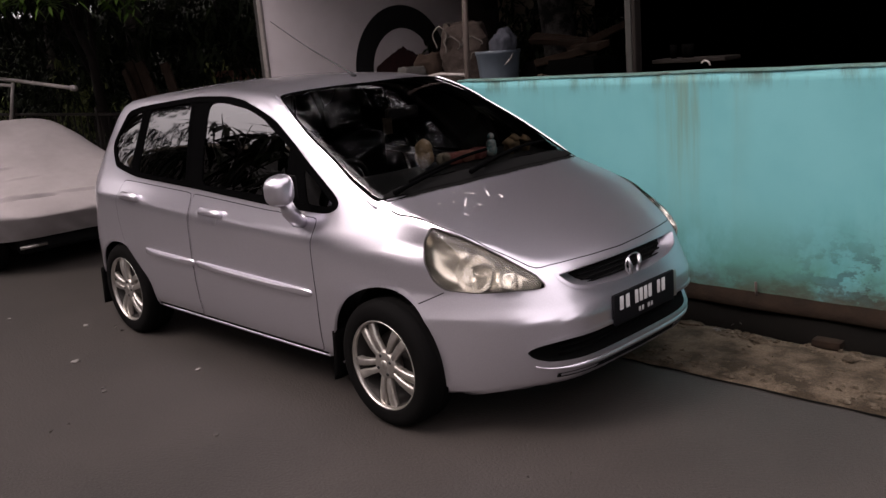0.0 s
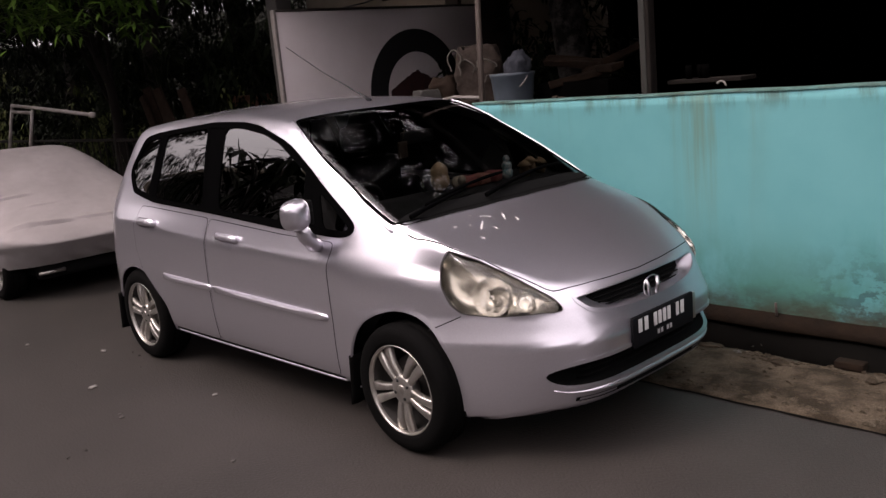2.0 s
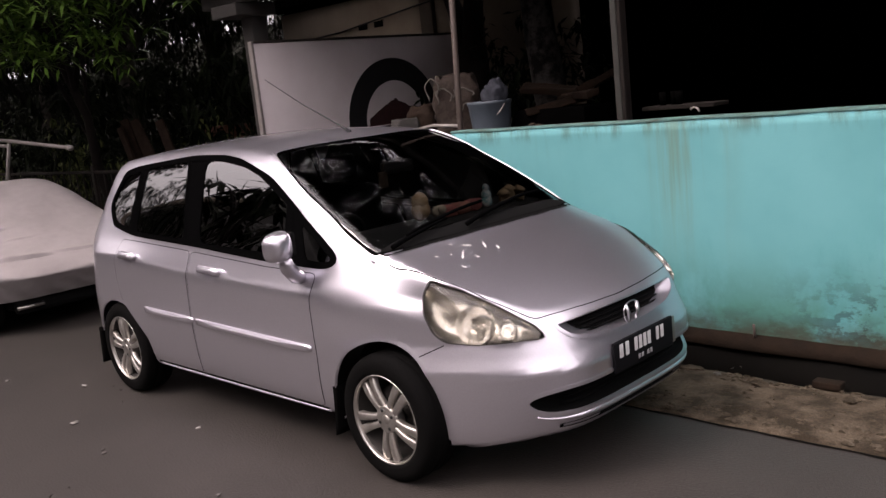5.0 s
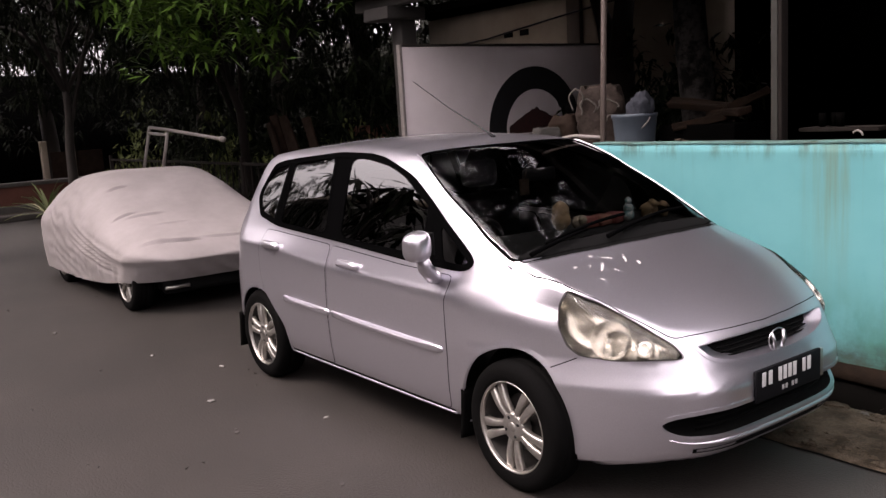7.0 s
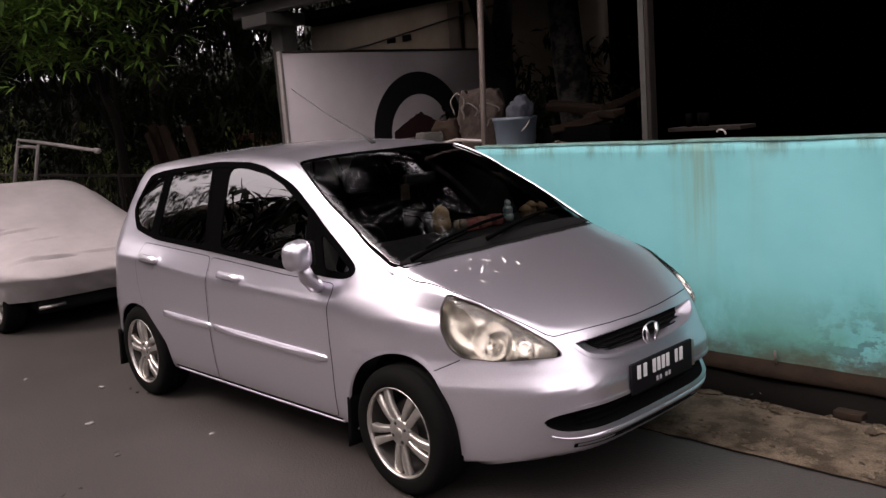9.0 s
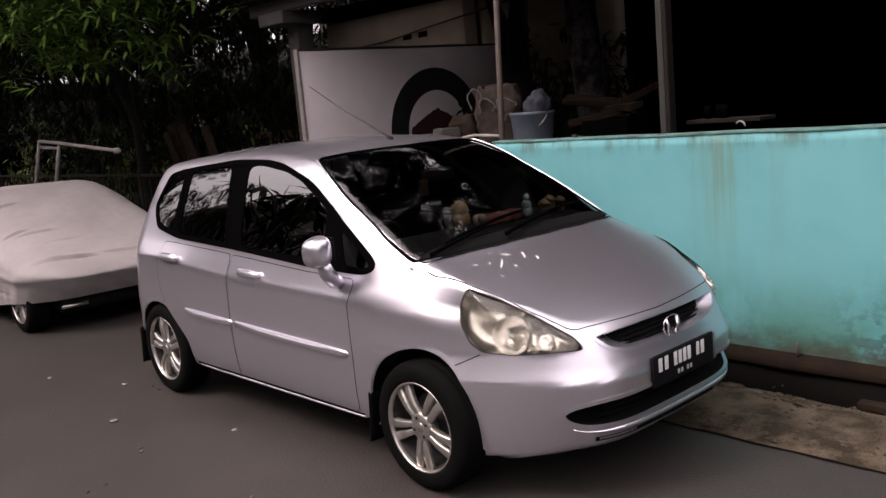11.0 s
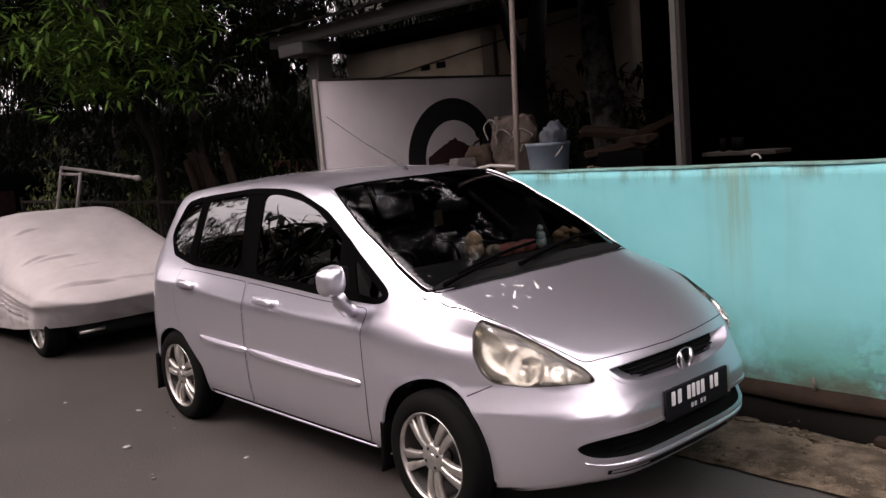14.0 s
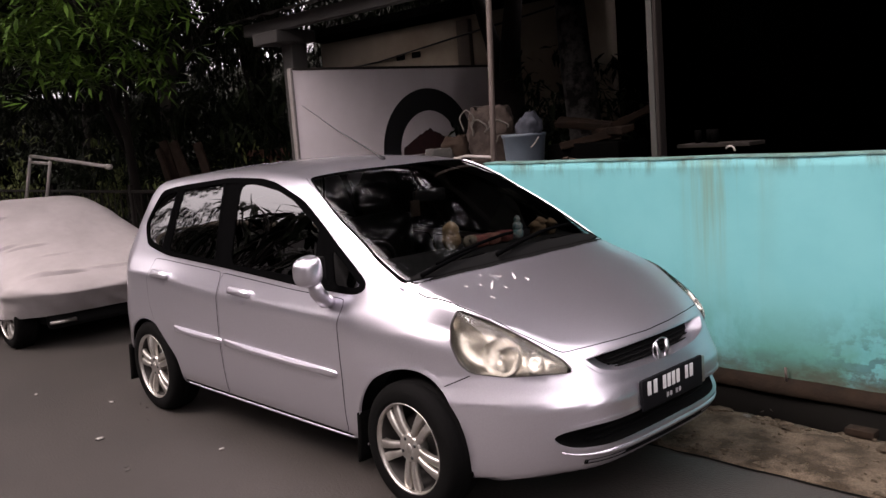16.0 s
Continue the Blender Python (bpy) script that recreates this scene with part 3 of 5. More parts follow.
CHARTS = {
    "side": (np.array([1, 0, 0.]), np.array([0, 0, 1.]), np.array([0, 1, 0.])),
    "front": (np.array([0, 1, 0.]), np.array([0, 0, 1.]), np.array([-1, 0, 0.])),
    "top": (np.array([1, 0, 0.]), np.array([0, 1, 0.]), np.array([0, 0, -1.])),
    "corner": (np.array([S2, S2, 0.]), np.array([0, 0, 1.]), np.array([-S2, S2, 0.])),
}


def onto(uv, chart, f=body_f):
    """Places on the body, seen along a chart's way; strays are drawn to their nearest good neighbour."""
    u, v, way = CHARTS[chart]
    uv = np.asarray(uv, float)
    p = meet(uv[:, :1] * u + uv[:, 1:2] * v - way * 3, np.tile(way, (len(uv), 1)), 4.2, f)
    bad = np.isnan(p[:, 0])
    if bad.any() and not bad.all():
        good = np.where(~bad)[0]
        for i in np.where(bad)[0]:
            p[i] = p[good[np.argmin(((uv[good] - uv[i]) ** 2).sum(1))]]
    return p


def outline(points, count=72, soft=2, closed=True):
    """An even run of points along a polygon, its corners rounded a little."""
    p = np.array(points, float)
    q = np.vstack([p, p[:1]]) if closed else p
    s = np.r_[0, np.cumsum(np.linalg.norm(np.diff(q, axis=0), axis=1))]
    at = np.linspace(0, s[-1], count, endpoint=not closed)
    r = np.stack([np.interp(at, s, q[:, i]) for i in range(2)], 1)
    for _ in range(soft):
        if closed:
            r = (np.roll(r, 1, 0) + 2 * r + np.roll(r, -1, 0)) / 4
        else:
            r[1:-1] = (r[:-2] + 2 * r[1:-1] + r[2:]) / 4
    return r


def grown(line, d):
    """An outline pushed outwards by d."""
    t = np.roll(line, -1, 0) - np.roll(line, 1, 0)
    n = np.stack([t[:, 1], -t[:, 0]], 1)
    n /= np.maximum(np.linalg.norm(n, axis=1)[:, None], 1e-9)
    area = (line[:, 0] * np.roll(line[:, 1], -1) - np.roll(line[:, 0], -1) * line[:, 1]).sum()
    return line + n * d * (1 if area > 0 else -1)


def loops(rings, close_last=False):
    n = len(rings[0])
    verts = np.vstack(rings)
    faces = [(i * n + k, i * n + (k + 1) % n, (i + 1) * n + (k + 1) % n, (i + 1) * n + k) for i in range(len(rings) - 1) for k in range(n)]
    if close_last:
        faces.append(tuple(range((len(rings) - 1) * n, len(rings) * n)))
    return verts, faces


def lay(line, chart, lift=0.003, rings=8, skirt=0.006, dome=0.0, f=body_f):
    """A panel laid on the body inside an outline: (vertices, faces, normals)."""
    c = line.mean(0)
    ks = [1.0] + [1 - (i / rings) ** 1.15 for i in range(1, rings)] + [0.004]
    ps, ns = [], []
    for k in ks:
        p = onto(c + (line - c) * k, chart, f)
        n = facing(p, f)
        ps.append(p + n * (lift + dome * (1 - k ** 4)))
        ns.append(n)
    low = ps[0] - ns[0] * skirt
    v, q = loops([low] + ps, True)
    return (v, q) if dome else (v, q, np.vstack([ns[0]] + ns))


def band(line, chart, inner, outer, lift=0.003, f=body_f, plain=False, open_below=0.0):
    """A strip that follows an outline on the body, from inner to outer beside it."""
    ps, ns = [], []
    for d, up in ((outer, -0.004), (outer, lift), ((inner + outer) / 2, lift * 1.15), (inner, lift), (inner, -0.012)):
        p = onto(grown(line, d), chart, f)
        n = facing(p, f)
        ps.append(p + n * up)
        ns.append(n)
    v, q = loops(ps)
    if open_below:
        low = np.vstack([grown(line, outer)[:, 1]] * 5).ravel()
        q = [k for k in q if all(low[i] > open_below for i in k)]
    return (v, q) if plain else (v, q, np.vstack(ns))


def hollow(line, chart, depth, f=body_f, floor_scale=0.9):
    """A recess behind an outline: its walls and floor."""
    c = line.mean(0)
    u, v, way = CHARTS[chart]
    a = onto(line, chart, f)
    b = onto(c + (line - c) * floor_scale, chart, f) + way * depth
    mid = a * 0.5 + b * 0.5
    inner = onto(c + (line - c) * floor_scale * 0.5, chart, f) + way * depth
    return loops([a, mid, b, inner], True)


def faceted(line, chart, depth):
    """A lamp's bowl of broad mirror facets behind an outline."""
    line = grown(line, .006)[::5]
    c = line.mean(0)
    u, v, way = CHARTS[chart]
    rings = []
    r = np.random.RandomState(6)
    for i, k in enumerate((1.0, .80, .52, .26, .02)):
        uv = c + (line - c) * k
        d = .008 + depth * (1 - k ** 3) ** .5 * (.9 + .2 * np.sin(uv[:, 0] * 30)) + (r.normal(0, .0022, len(uv)) if 0 < i < 4 else 0)
        rings.append(onto(uv, chart) + way * np.broadcast_to(d, (len(uv),))[:, None])
    return loops(rings, True)


def mirrored(vqn):
    v, q, *n = vqn
    v = np.array(v) * [1, -1, 1]
    q = [tuple(reversed(k)) for k in q]
    return (v, q, np.array(n[0]) * [1, -1, 1]) if n else (v, q)


def inside(uv, line):
    """Which points lie inside an outline."""
    x, y = uv[:, 0][:, None], uv[:, 1][:, None]
    a, b = line, np.roll(line, -1, 0)
    cross = ((a[:, 1] > y) != (b[:, 1] > y)) & (x < (b[:, 0] - a[:, 0]) * (y - a[:, 1]) / np.where(b[:, 1] == a[:, 1], 1e-9, b[:, 1] - a[:, 1]) + a[:, 0])
    return cross.sum(1) % 2 == 1


def skin(f, front, rear, height, fan=44, along=120, around=168):
    """The whole closed skin of a body, by rays from its long axis."""
    th = np.linspace(0, 2 * np.pi, around, endpoint=False)
    rows = []
    for phi in np.linspace(0.02, np.pi / 2, fan):
        rows.append((front, math.cos(phi), math.sin(phi)))
    for x in np.linspace(front, rear, along)[1:-1]:
        rows.append((x, 0.0, 1.0))
    for phi in np.linspace(np.pi / 2, np.pi - 0.02, fan // 2):
        rows.append((rear, math.cos(phi), math.sin(phi)))
    o = np.array([(x, 0, height) for x, c, s in rows for _ in th], float)
    w = np.array([(c, s * math.cos(a), s * math.sin(a)) for x, c, s in rows for a in th])
    lo, hi = np.zeros(len(o)), np.full(len(o), 2.5)
    for _ in range(34):
        mid = (lo + hi) / 2
        s = f(*(o + w * mid[:, None]).T) < 0
        lo, hi = np.where(s, mid, lo), np.where(s, hi, mid)
    p = o + w * lo[:, None]
    q = [(i * around + k, (i + 1) * around + k, (i + 1) * around + (k + 1) % around, i * around + (k + 1) % around) for i in range(len(rows) - 1) for k in range(around)]
    q += [tuple(range(around)), tuple(reversed(range((len(rows) - 1) * around, len(rows) * around)))]
    return p, q


def cut(p, q, holes, f=body_f):
    """Takes the faces inside outlines out of a skin and draws the rim on to each outline."""
    p = p.copy()
    mids = np.array([p[list(k)].mean(0) for k in q])
    gone = np.zeros(len(q), bool)
    for line, chart, test, flip in holes:
        u, v, way = CHARTS[chart]
        m = mids * ([1, -1, 1] if flip else [1, 1, 1])
        uv = np.stack([m @ u, m @ v], 1)
        hit = inside(uv, line) & test(m)
        gone |= hit
        inn = {i for k in np.where(hit)[0] for i in q[k]}
        out = {i for k in np.where(~hit)[0] for i in q[k]}
        rim = np.array(sorted(inn & out), int)
        if not len(rim):
            continue
        r = p[rim] * ([1, -1, 1] if flip else [1, 1, 1])
        ruv = np.stack([r @ u, r @ v], 1)
        fine = outline(line, 600, 0)
        near = fine[np.argmin(((ruv[:, None] - fine[None]) ** 2).sum(2), 1)]
        new_r = onto(near, chart, f)
        p[rim] = new_r * ([1, -1, 1] if flip else [1, 1, 1])
    return p, [k for k, g in zip(q, gone) if not g]


# ---- the silver hatchback ----
ROAD_Z = 0.0


def put(name, vqn, mat, parent, label=""):
    v, q, *n = vqn
    v = np.asarray(v, float)
    if n:
        turned = sum(float(np.dot(np.cross(v[k[1]] - v[k[0]], v[k[2]] - v[k[1]]), n[0][k[0]])) for k in q[len(q) // 3:len(q) // 3 + 200])
        if turned < 0:
            q = [tuple(reversed(k)) for k in q]
    else:
        mid = v.mean(0)
        out = np.array([0.0, math.copysign(1, mid[1]), 0.0]) if abs(mid[1]) > .3 else np.array([.7, 0, .7])
        if sum(float(np.dot(np.cross(v[k[1]] - v[k[0]], v[k[2]] - v[k[1]]), out)) for k in q) < 0:
            q = [tuple(reversed(k)) for k in q]
    return part(name, (v, q), mat, parent, label, normals=n[0] if n else None)


def wheel(parent, x, y, flip, turn):
    """A tyre on a five-by-two spoke alloy rim; its face is at -y."""
    w = new("wheel")
    w.parent = parent
    w.matrix_basis = pose(x, y, 0.292, 0, 0, 180 if flip else 0) @ pose(0, 0, 0, 0, turn, 0)
    w["label"] = "black tyre on a ten-spoke alloy wheel"
    bm = lathe([(0.200, 0.0), (0.205, -0.012), (0.222, -0.017), (0.250, -0.018), (0.272, -0.010), (0.284, 0.004), (0.290, 0.02), (0.292, 0.045), (0.2885, 0.050), (0.2885, 0.056),
                (0.292, 0.06), (0.292, 0.095), (0.2885, 0.098), (0.2885, 0.104), (0.292, 0.108), (0.290, 0.145), (0.280, 0.165), (0.25, 0.178), (0.205, 0.172)], 72)
    part("tyre", bm, RUBBER, w)
    bm = lathe([(0.196, 0.03), (0.198, 0.010), (0.204, 0.002), (0.207, -0.008), (0.204, -0.014), (0.199, -0.013), (0.196, -0.006), (0.1945, 0.004), (0.193, 0.03)], 72)
    rim = part("rim", bm, ALLOY, w)
    part("barrel", lathe([(0.194, 0.006), (0.188, 0.03), (0.184, 0.16), (0.0, 0.165)], 60), IRON, rim, "dull dark inside of the rim")
    part("brake_drum", lathe([(0.0, 0.075), (0.12, 0.075), (0.135, 0.085), (0.135, 0.14)], 32), IRON, w)
    part("hub", lathe([(0.0, -0.004), (0.026, -0.004), (0.056, -0.003), (0.064, 0.002), (0.068, 0.012), (0.068, 0.05)], 40), ALLOY, rim)
    part("cap", lathe([(0.0, -0.007), (0.020, -0.0068), (0.023, -0.004), (0.023, 0.0)], 28), ALLOY, rim)
    bm = bmesh.new()
    for i in range(5):
        for s in (-1, 1):
            turn = math.radians(72 * i)
            path = []
            for k in range(8):
                f = k / 7
                r = 0.046 + 0.149 * f
                path.append((r, s * (0.0175 + 0.0150 * f ** 1.4), 0.002 - 0.010 * math.sin(f * math.pi) + 0.002 * f, 0.0125 + 0.0090 * f ** 1.4))
            rows = []
            c, sn = math.cos(turn), math.sin(turn)
            for r, off, d, h in path:
                rows.append([bm.verts.new((r * c - (off + o) * sn, y2, r * sn + (off + o) * c)) for o, y2 in ((-h, d + 0.028), (-h, d + 0.004), (-h * 0.7, d), (h * 0.7, d), (h, d + 0.004), (h, d + 0.028))])
            for p, q in zip(rows, rows[1:]):
                for k in range(5):
                    bm.faces.new((p[k], p[k + 1], q[k + 1], q[k]))
    part("spokes", bm, ALLOY, rim)
    for i in range(4):
        a = math.radians(90 * i + 45)
        part("wheel_nut", tube([(0.044 * math.cos(a), -0.0055, 0.044 * math.sin(a)), (0.042 * math.cos(a), 0.02, 0.042 * math.sin(a))], 0.0085, 6), BLACK, rim)
    return w


CAR_AT = (0, 0, ROAD_Z)
car = thing("hatchback_car", CAR_AT, "silver five-door hatchback parked beside the sea-green wall", "car")

# outlines, by the chart that they are drawn in
DLO = outline([(-2.60, 1.19), (-2.47, 1.375), (-2.22, 1.415), (-1.66, 1.456), (-1.36, 1.452), (-1.10, 1.415), (-.86, 1.342), (-.62, 1.210), (-.41, 1.074), (-.265, .972), (-.315, .936), (-.815, .948), (-1.48, .985), (-2.20, 1.015), (-2.50, 1.066)], 170, 4)
PANE_FRONT = outline([(-1.50, 1.418), (-1.35, 1.427), (-1.165, 1.404), (-.95, 1.338), (-.665, 1.196), (-.625, .985), (-1.44, 1.01)], 90, 2)
PANE_QUARTER = outline([(-.545, 1.118), (-.44, 1.055), (-.322, .968), (-.49, .975)], 50, 2)
PANE_REAR = outline([(-2.17, 1.392), (-1.70, 1.425), (-1.62, 1.02), (-2.19, 1.042)], 80, 2)
PANE_BACK = outline([(-2.46, 1.355), (-2.26, 1.388), (-2.265, 1.052), (-2.48, 1.088), (-2.565, 1.19)], 70, 3)
SCREEN = outline([(-.845, 0), (-.862, -.20), (-.893, -.36), (-.935, -.560), (-.74, -.626), (-.55, -.665), (-.26, -.700), (-.06, -.702), (-.01, -.56), (.030, -.30), (.045, 0), (.030, .30), (-.01, .56), (-.06, .690), (-.26, .672), (-.55, .636), (-.74, .600), (-.935, .545), (-.893, .36), (-.862, .20)], 150, 2)
HOOD = outline([(.070, 0), (.055, -.30), (.010, -.58), (-.030, -.702), (.244, -.656), (.457, -.586), (.626, -.508), (.655, -.38), (.678, -.20), (.688, 0), (.678, .20), (.655, .38), (.626, .508), (.457, .586), (.244, .656), (-.030, .702), (.010, .58), (.055, .30)], 150, 2)
LAMP = outline([(-.326, .905), (-.361, .841), (-.368, .760), (-.336, .682), (-.288, .646), (-.153, .640), (.026, .654), (.119, .656), (.122, .664), (.082, .710), (-.049, .787), (-.201, .864)], 100, 2)
GRILLE = outline([(-.45, .700), (-.40, .645), (-.30, .620), (-.15, .607), (0, .604), (.15, .607), (.30, .620), (.40, .645), (.45, .700), (.28, .703), (0, .703), (-.28, .703)], 100, 2)
INTAKE = outline([(-.612, .408), (-.592, .368), (-.54, .345), (-.40, .337), (0, .334), (.40, .337), (.54, .345), (.592, .368), (.612, .408), (.57, .436), (.48, .452), (.25, .457), (0, .458), (-.25, .457), (-.48, .452), (-.57, .436)], 120, 2)
DOOR_FRONT = outline([(-.455, .262), (-.425, .55), (-.43, .80), (-.40, .912), (-.80, .920), (-1.515, .956), (-1.525, .70), (-1.545, .262)], 130, 1)
DOOR_REAR = outline([(-1.560, .262), (-1.540, .70), (-1.530, .958), (-2.20, .986), (-2.33, .988), (-2.385, .86), (-2.385, .72), (-2.345, .60), (-2.25, .51), (-2.13, .40), (-2.085, .262)], 130, 1)
ROUND = np.linspace(0, 2 * np.pi, 120, endpoint=False)
REACH = [.352 - .050 * np.maximum(np.cos(ROUND), 0) ** 2, .318 + .03 * np.abs(np.cos(ROUND)) ** 2]
ARCHES = [np.stack([cx + r * np.cos(ROUND), .292 + r * np.sin(ROUND)], 1) for cx, r in zip((0.0, -2.45), REACH)]

# the skin, with its openings
p, q = skin(body_f, 0.15, -2.45, 0.62)
holes = [(SCREEN, "top", lambda m: (m[:, 2] > 0.9), False), (GRILLE, "front", lambda m: m[:, 0] > 0.4, False), (INTAKE, "front", lambda m: m[:, 0] > 0.4, False)]
for flip in (False, True):
    holes.append((grown(DLO, -0.012), "side", lambda m: m[:, 1] < -0.3, flip))
    holes.append((LAMP, "corner", lambda m: (m[:, 1] < 0) & (m[:, 0] > 0), flip))
    for a in ARCHES:
        holes.append((a, "side", lambda m: m[:, 1] < -0.45, flip))
p, q = cut(p, q, holes)
body = put("body", (p, q, facing(p)), PAINT, car)

for flip in (False, True):
    m = mirrored if flip else (lambda k: k)
    for name, pane, base in (("front_door_window", PANE_FRONT, 0.0), ("quarter_window", PANE_QUARTER, 0.0004), ("rear_door_window", PANE_REAR, 0.0008), ("rear_quarter_window", PANE_BACK, 0.0012)):
        pane = grown(pane, 0.010)
        put(name, m(lay(pane, "side", -0.004 + base, 8, 0.001)), TINTED, car)
        put("window_frame", m(band(pane, "side", -0.004, 0.022, 0.001 + base)), TRIM, car)
    put("centre_pillar_cover", m(lay(outline([(-1.60, .995), (-1.455, .990), (-1.50, 1.44), (-1.675, 1.44)], 60, 1), "side", -0.002, 6, 0.002)), TRIM, car)
    put("rear_pillar_cover", m(lay(outline([(-2.30, 1.03), (-2.19, 1.025), (-2.175, 1.40), (-2.27, 1.40)], 60, 1), "side", -0.0025, 6, 0.002)), TRIM, car)
    put("front_pillar_cover", m(lay(outline([(-.67, .975), (-.50, .965), (-.56, 1.17), (-.69, 1.22)], 60, 1), "side", -0.003, 6, 0.002)), TRIM, car)
    put("window_seal", m(band(DLO, "side", -0.024, 0.005, 0.003)), TRIM, car, "black rubber window seal")
    for name, line, y0, y1, handle in (("front_door", DOOR_FRONT, -1.40, -1.19, .868), ("rear_door", DOOR_REAR, -2.30, -2.10, .900)):
        put("door_gap", m(band(line, "side", -0.0018, 0.0018, 0.0012)), GAP, car)
        door = put(name, m(lay(grown(line, -0.0018), "side", 0.002, 22, 0.004)), PAINT, car)
        put("handle_cup", m(lay(outline([(y0 + .05, handle - .060), (y1 - .05, handle - .060), (y1 - .04, handle + .012), (y0 + .04, handle + .012)], 40, 4), "side", 0.0045, 6, 0.004, -0.008)), PAINT, door)
        put("handle", m(lay(outline([(y0, handle - .016), (y1, handle - .022), (y1, handle + .016), (y0, handle + .022)], 48, 3), "side", 0.022, 7, 0.020, 0.020)), PAINT, door, "silver pull handle")
    for name, a, b in (("side_moulding", -1.495, -.448), ("side_moulding", -2.075, -1.515)):
        k = lambda x: .555 + (x + .448) * (.588 - .555) / -1.63
        bar = outline([(a, k(a) - .018), (b - .02, k(b) - .018), (b, k(b) - .004), (b - .012, k(b) + .018), (a, k(a) + .018)], 120, 1)
        put(name, m(lay(bar, "side", 0.007, 8, 0.007, 0.020)), PAINT, car, "silver rubbing strip")
    for cx, line in zip((0.0, -2.45), ARCHES):
        put("arch_lip", m(band(line, "side", -0.006, 0.012, 0.002, open_below=0.215)), PAINT, car)
        bm = bmesh.new()
        rings = []
        for k, y in ((1.0, -.70), (1.0, -.60), (1.0, -.42), (.15, -.40)):
            ring = []
            for t in np.linspace(-.35, math.pi + .35, 40):
                r = k * (.356 - .046 * max(math.cos(t), 0) ** 2 if cx == 0 else .322 + .03 * math.cos(t) ** 2)
                ring.append(bm.verts.new((cx + r * math.cos(t), y, max(.292 + r * math.sin(t), .20))))
            rings.append(ring)
        for a, b in zip(rings, rings[1:]):
            for k in range(39):
                bm.faces.new((a[k], a[k + 1], b[k + 1], b[k]))
        if flip:
            for v in bm.verts:
                v.co.y *= -1
        part("wheel_well", bm, GAP, car)
        s = 1 if flip else -1
        bm = bmesh.new()
        rows = []
        for j in range(8):
            z = .150 + .24 * j / 7
            back = .338 + .014 * (1 - j / 7) ** 1.5
            wide = .842 - .006 * (j / 7)
            rows.append([bm.verts.new((cx - back - o, s * y, z)) for y, o in ((wide, 0), (wide - .02, .006), (wide - .17, .006), (wide - .19, 0), (wide - .17, -.006), (wide - .02, -.006))])
        for a, b in zip(rows, rows[1:]):
            for k in range(6):
                bm.faces.new((a[k], a[(k + 1) % 6], b[(k + 1) % 6], b[k]))
        bm.faces.new(rows[0][::-1])
        bm.faces.new(rows[-1])
        part("mud_flap", bm, RUBBER, car)
    # headlight: a deep bowl with reflectors behind a clear lens
    lamp = part("headlight", m(faceted(LAMP, "corner", 0.07)), REFLECTOR, car, "yellowed clear headlight")
    put("lamp_seal", m(band(LAMP, "corner", -0.0012, 0.0012, 0.001)), SEAL, lamp)
    put("lens", m(lay(LAMP, "corner", 0.001, 12, 0.004, 0.034)), LENS, lamp)
    u, v, way = CHARTS["corner"]
    for cu, cv, r, mat in ((-.160, .712, .080, BOWL), (-.030, .690, .040, BOWL)):
        c = onto(np.array([[cu, cv]]), "corner")[0] + way * 0.030
        d = Vector(-way) * 0.70 + Vector((0.22, -0.10, 0.40))
        turn = d.normalized().to_track_quat("Z", "Y").to_matrix().to_4x4()
        bm = lathe([(0.001, -r * .75), (r * .45, -r * .62), (r * .75, -r * .3), (r * .92, 0.0), (r, 0.012)], 32, "z")
        bmesh.ops.transform(bm, matrix=Matrix.Translation(c) @ turn, verts=bm.verts)
        bulb = blob((0, 0, 0), (r * .16, r * .16, r * .4), 0, 0, 2)
        bmesh.ops.transform(bulb, matrix=Matrix.Translation(c) @ turn @ Matrix.Translation((0, 0, -r * .2)), verts=bulb.verts)
        if flip:
            for b in (bm, bulb):
                for w in b.verts:
                    w.co.y *= -1
        part("reflector", bm, mat, lamp)
        if r > .065:
            part("bulb", bulb, CHROME, lamp)
        else:
            bulb.free()
    # bumper seam from the wheel arch to the lamp, and the sill
    seam = outline([(.155, .572), (.20, .590), (.26, .618), (.30, .637)], 20, 0, False)
    a = onto(seam - [0, .0025], "side")
    b = onto(seam + [0, .0025], "side")
    v2, q2 = np.vstack([a + facing(a) * .0015, b + facing(b) * .0015]), [(i, i + 1, 20 + i + 1, 20 + i) for i in range(19)]
    put("bumper_seam", m((v2, q2)), GAP, car)
    sill = outline([(-2.09, .229), (-.43, .229), (-.43, .243), (-2.09, .245)], 160, 1)
    put("sill_strip", m(lay(sill, "side", 0.004, 5, 0.006, 0.003)), PAINT, car)
    gap = outline([(-2.09, .2495), (-.43, .2475), (-.43, .2565), (-2.09, .2585)], 160, 0)
    put("sill_gap", m(lay(gap, "side", 0.0012, 2, 0.002)), GAP, car)
    sy = 1 if flip else -1
    # door mirror; the far one is folded away
    if flip:
        continue
    mir = thing("door_mirror", (0, 0, 0), "", "")
    mir.parent = car
    mir["label"] = "silver door mirror on a stalk"
    bm = box((-1, -1, -1), (1, 1, 1), 0.82, seg=10)
    for w in bm.verts:
        e = w.co.lerp(w.co.normalized() * 1.12, .32)
        w.co = Vector((-.455 + (.060 if e[0] > 0 else .040) * e[0], sy * (.952 + .066 * e[1] * (1 - .10 * max(e[0], 0))), 1.064 + .068 * e[2] * (1 - .10 * e[1] * (e[2] > 0))))
    part("housing", bm, PAINT, mir)
    bm = tube([(-.50, sy * .80, .885), (-.492, sy * .845, .905), (-.475, sy * .895, .955), (-.465, sy * .92, 1.01)], [.026, .036, .036, .030], 14)
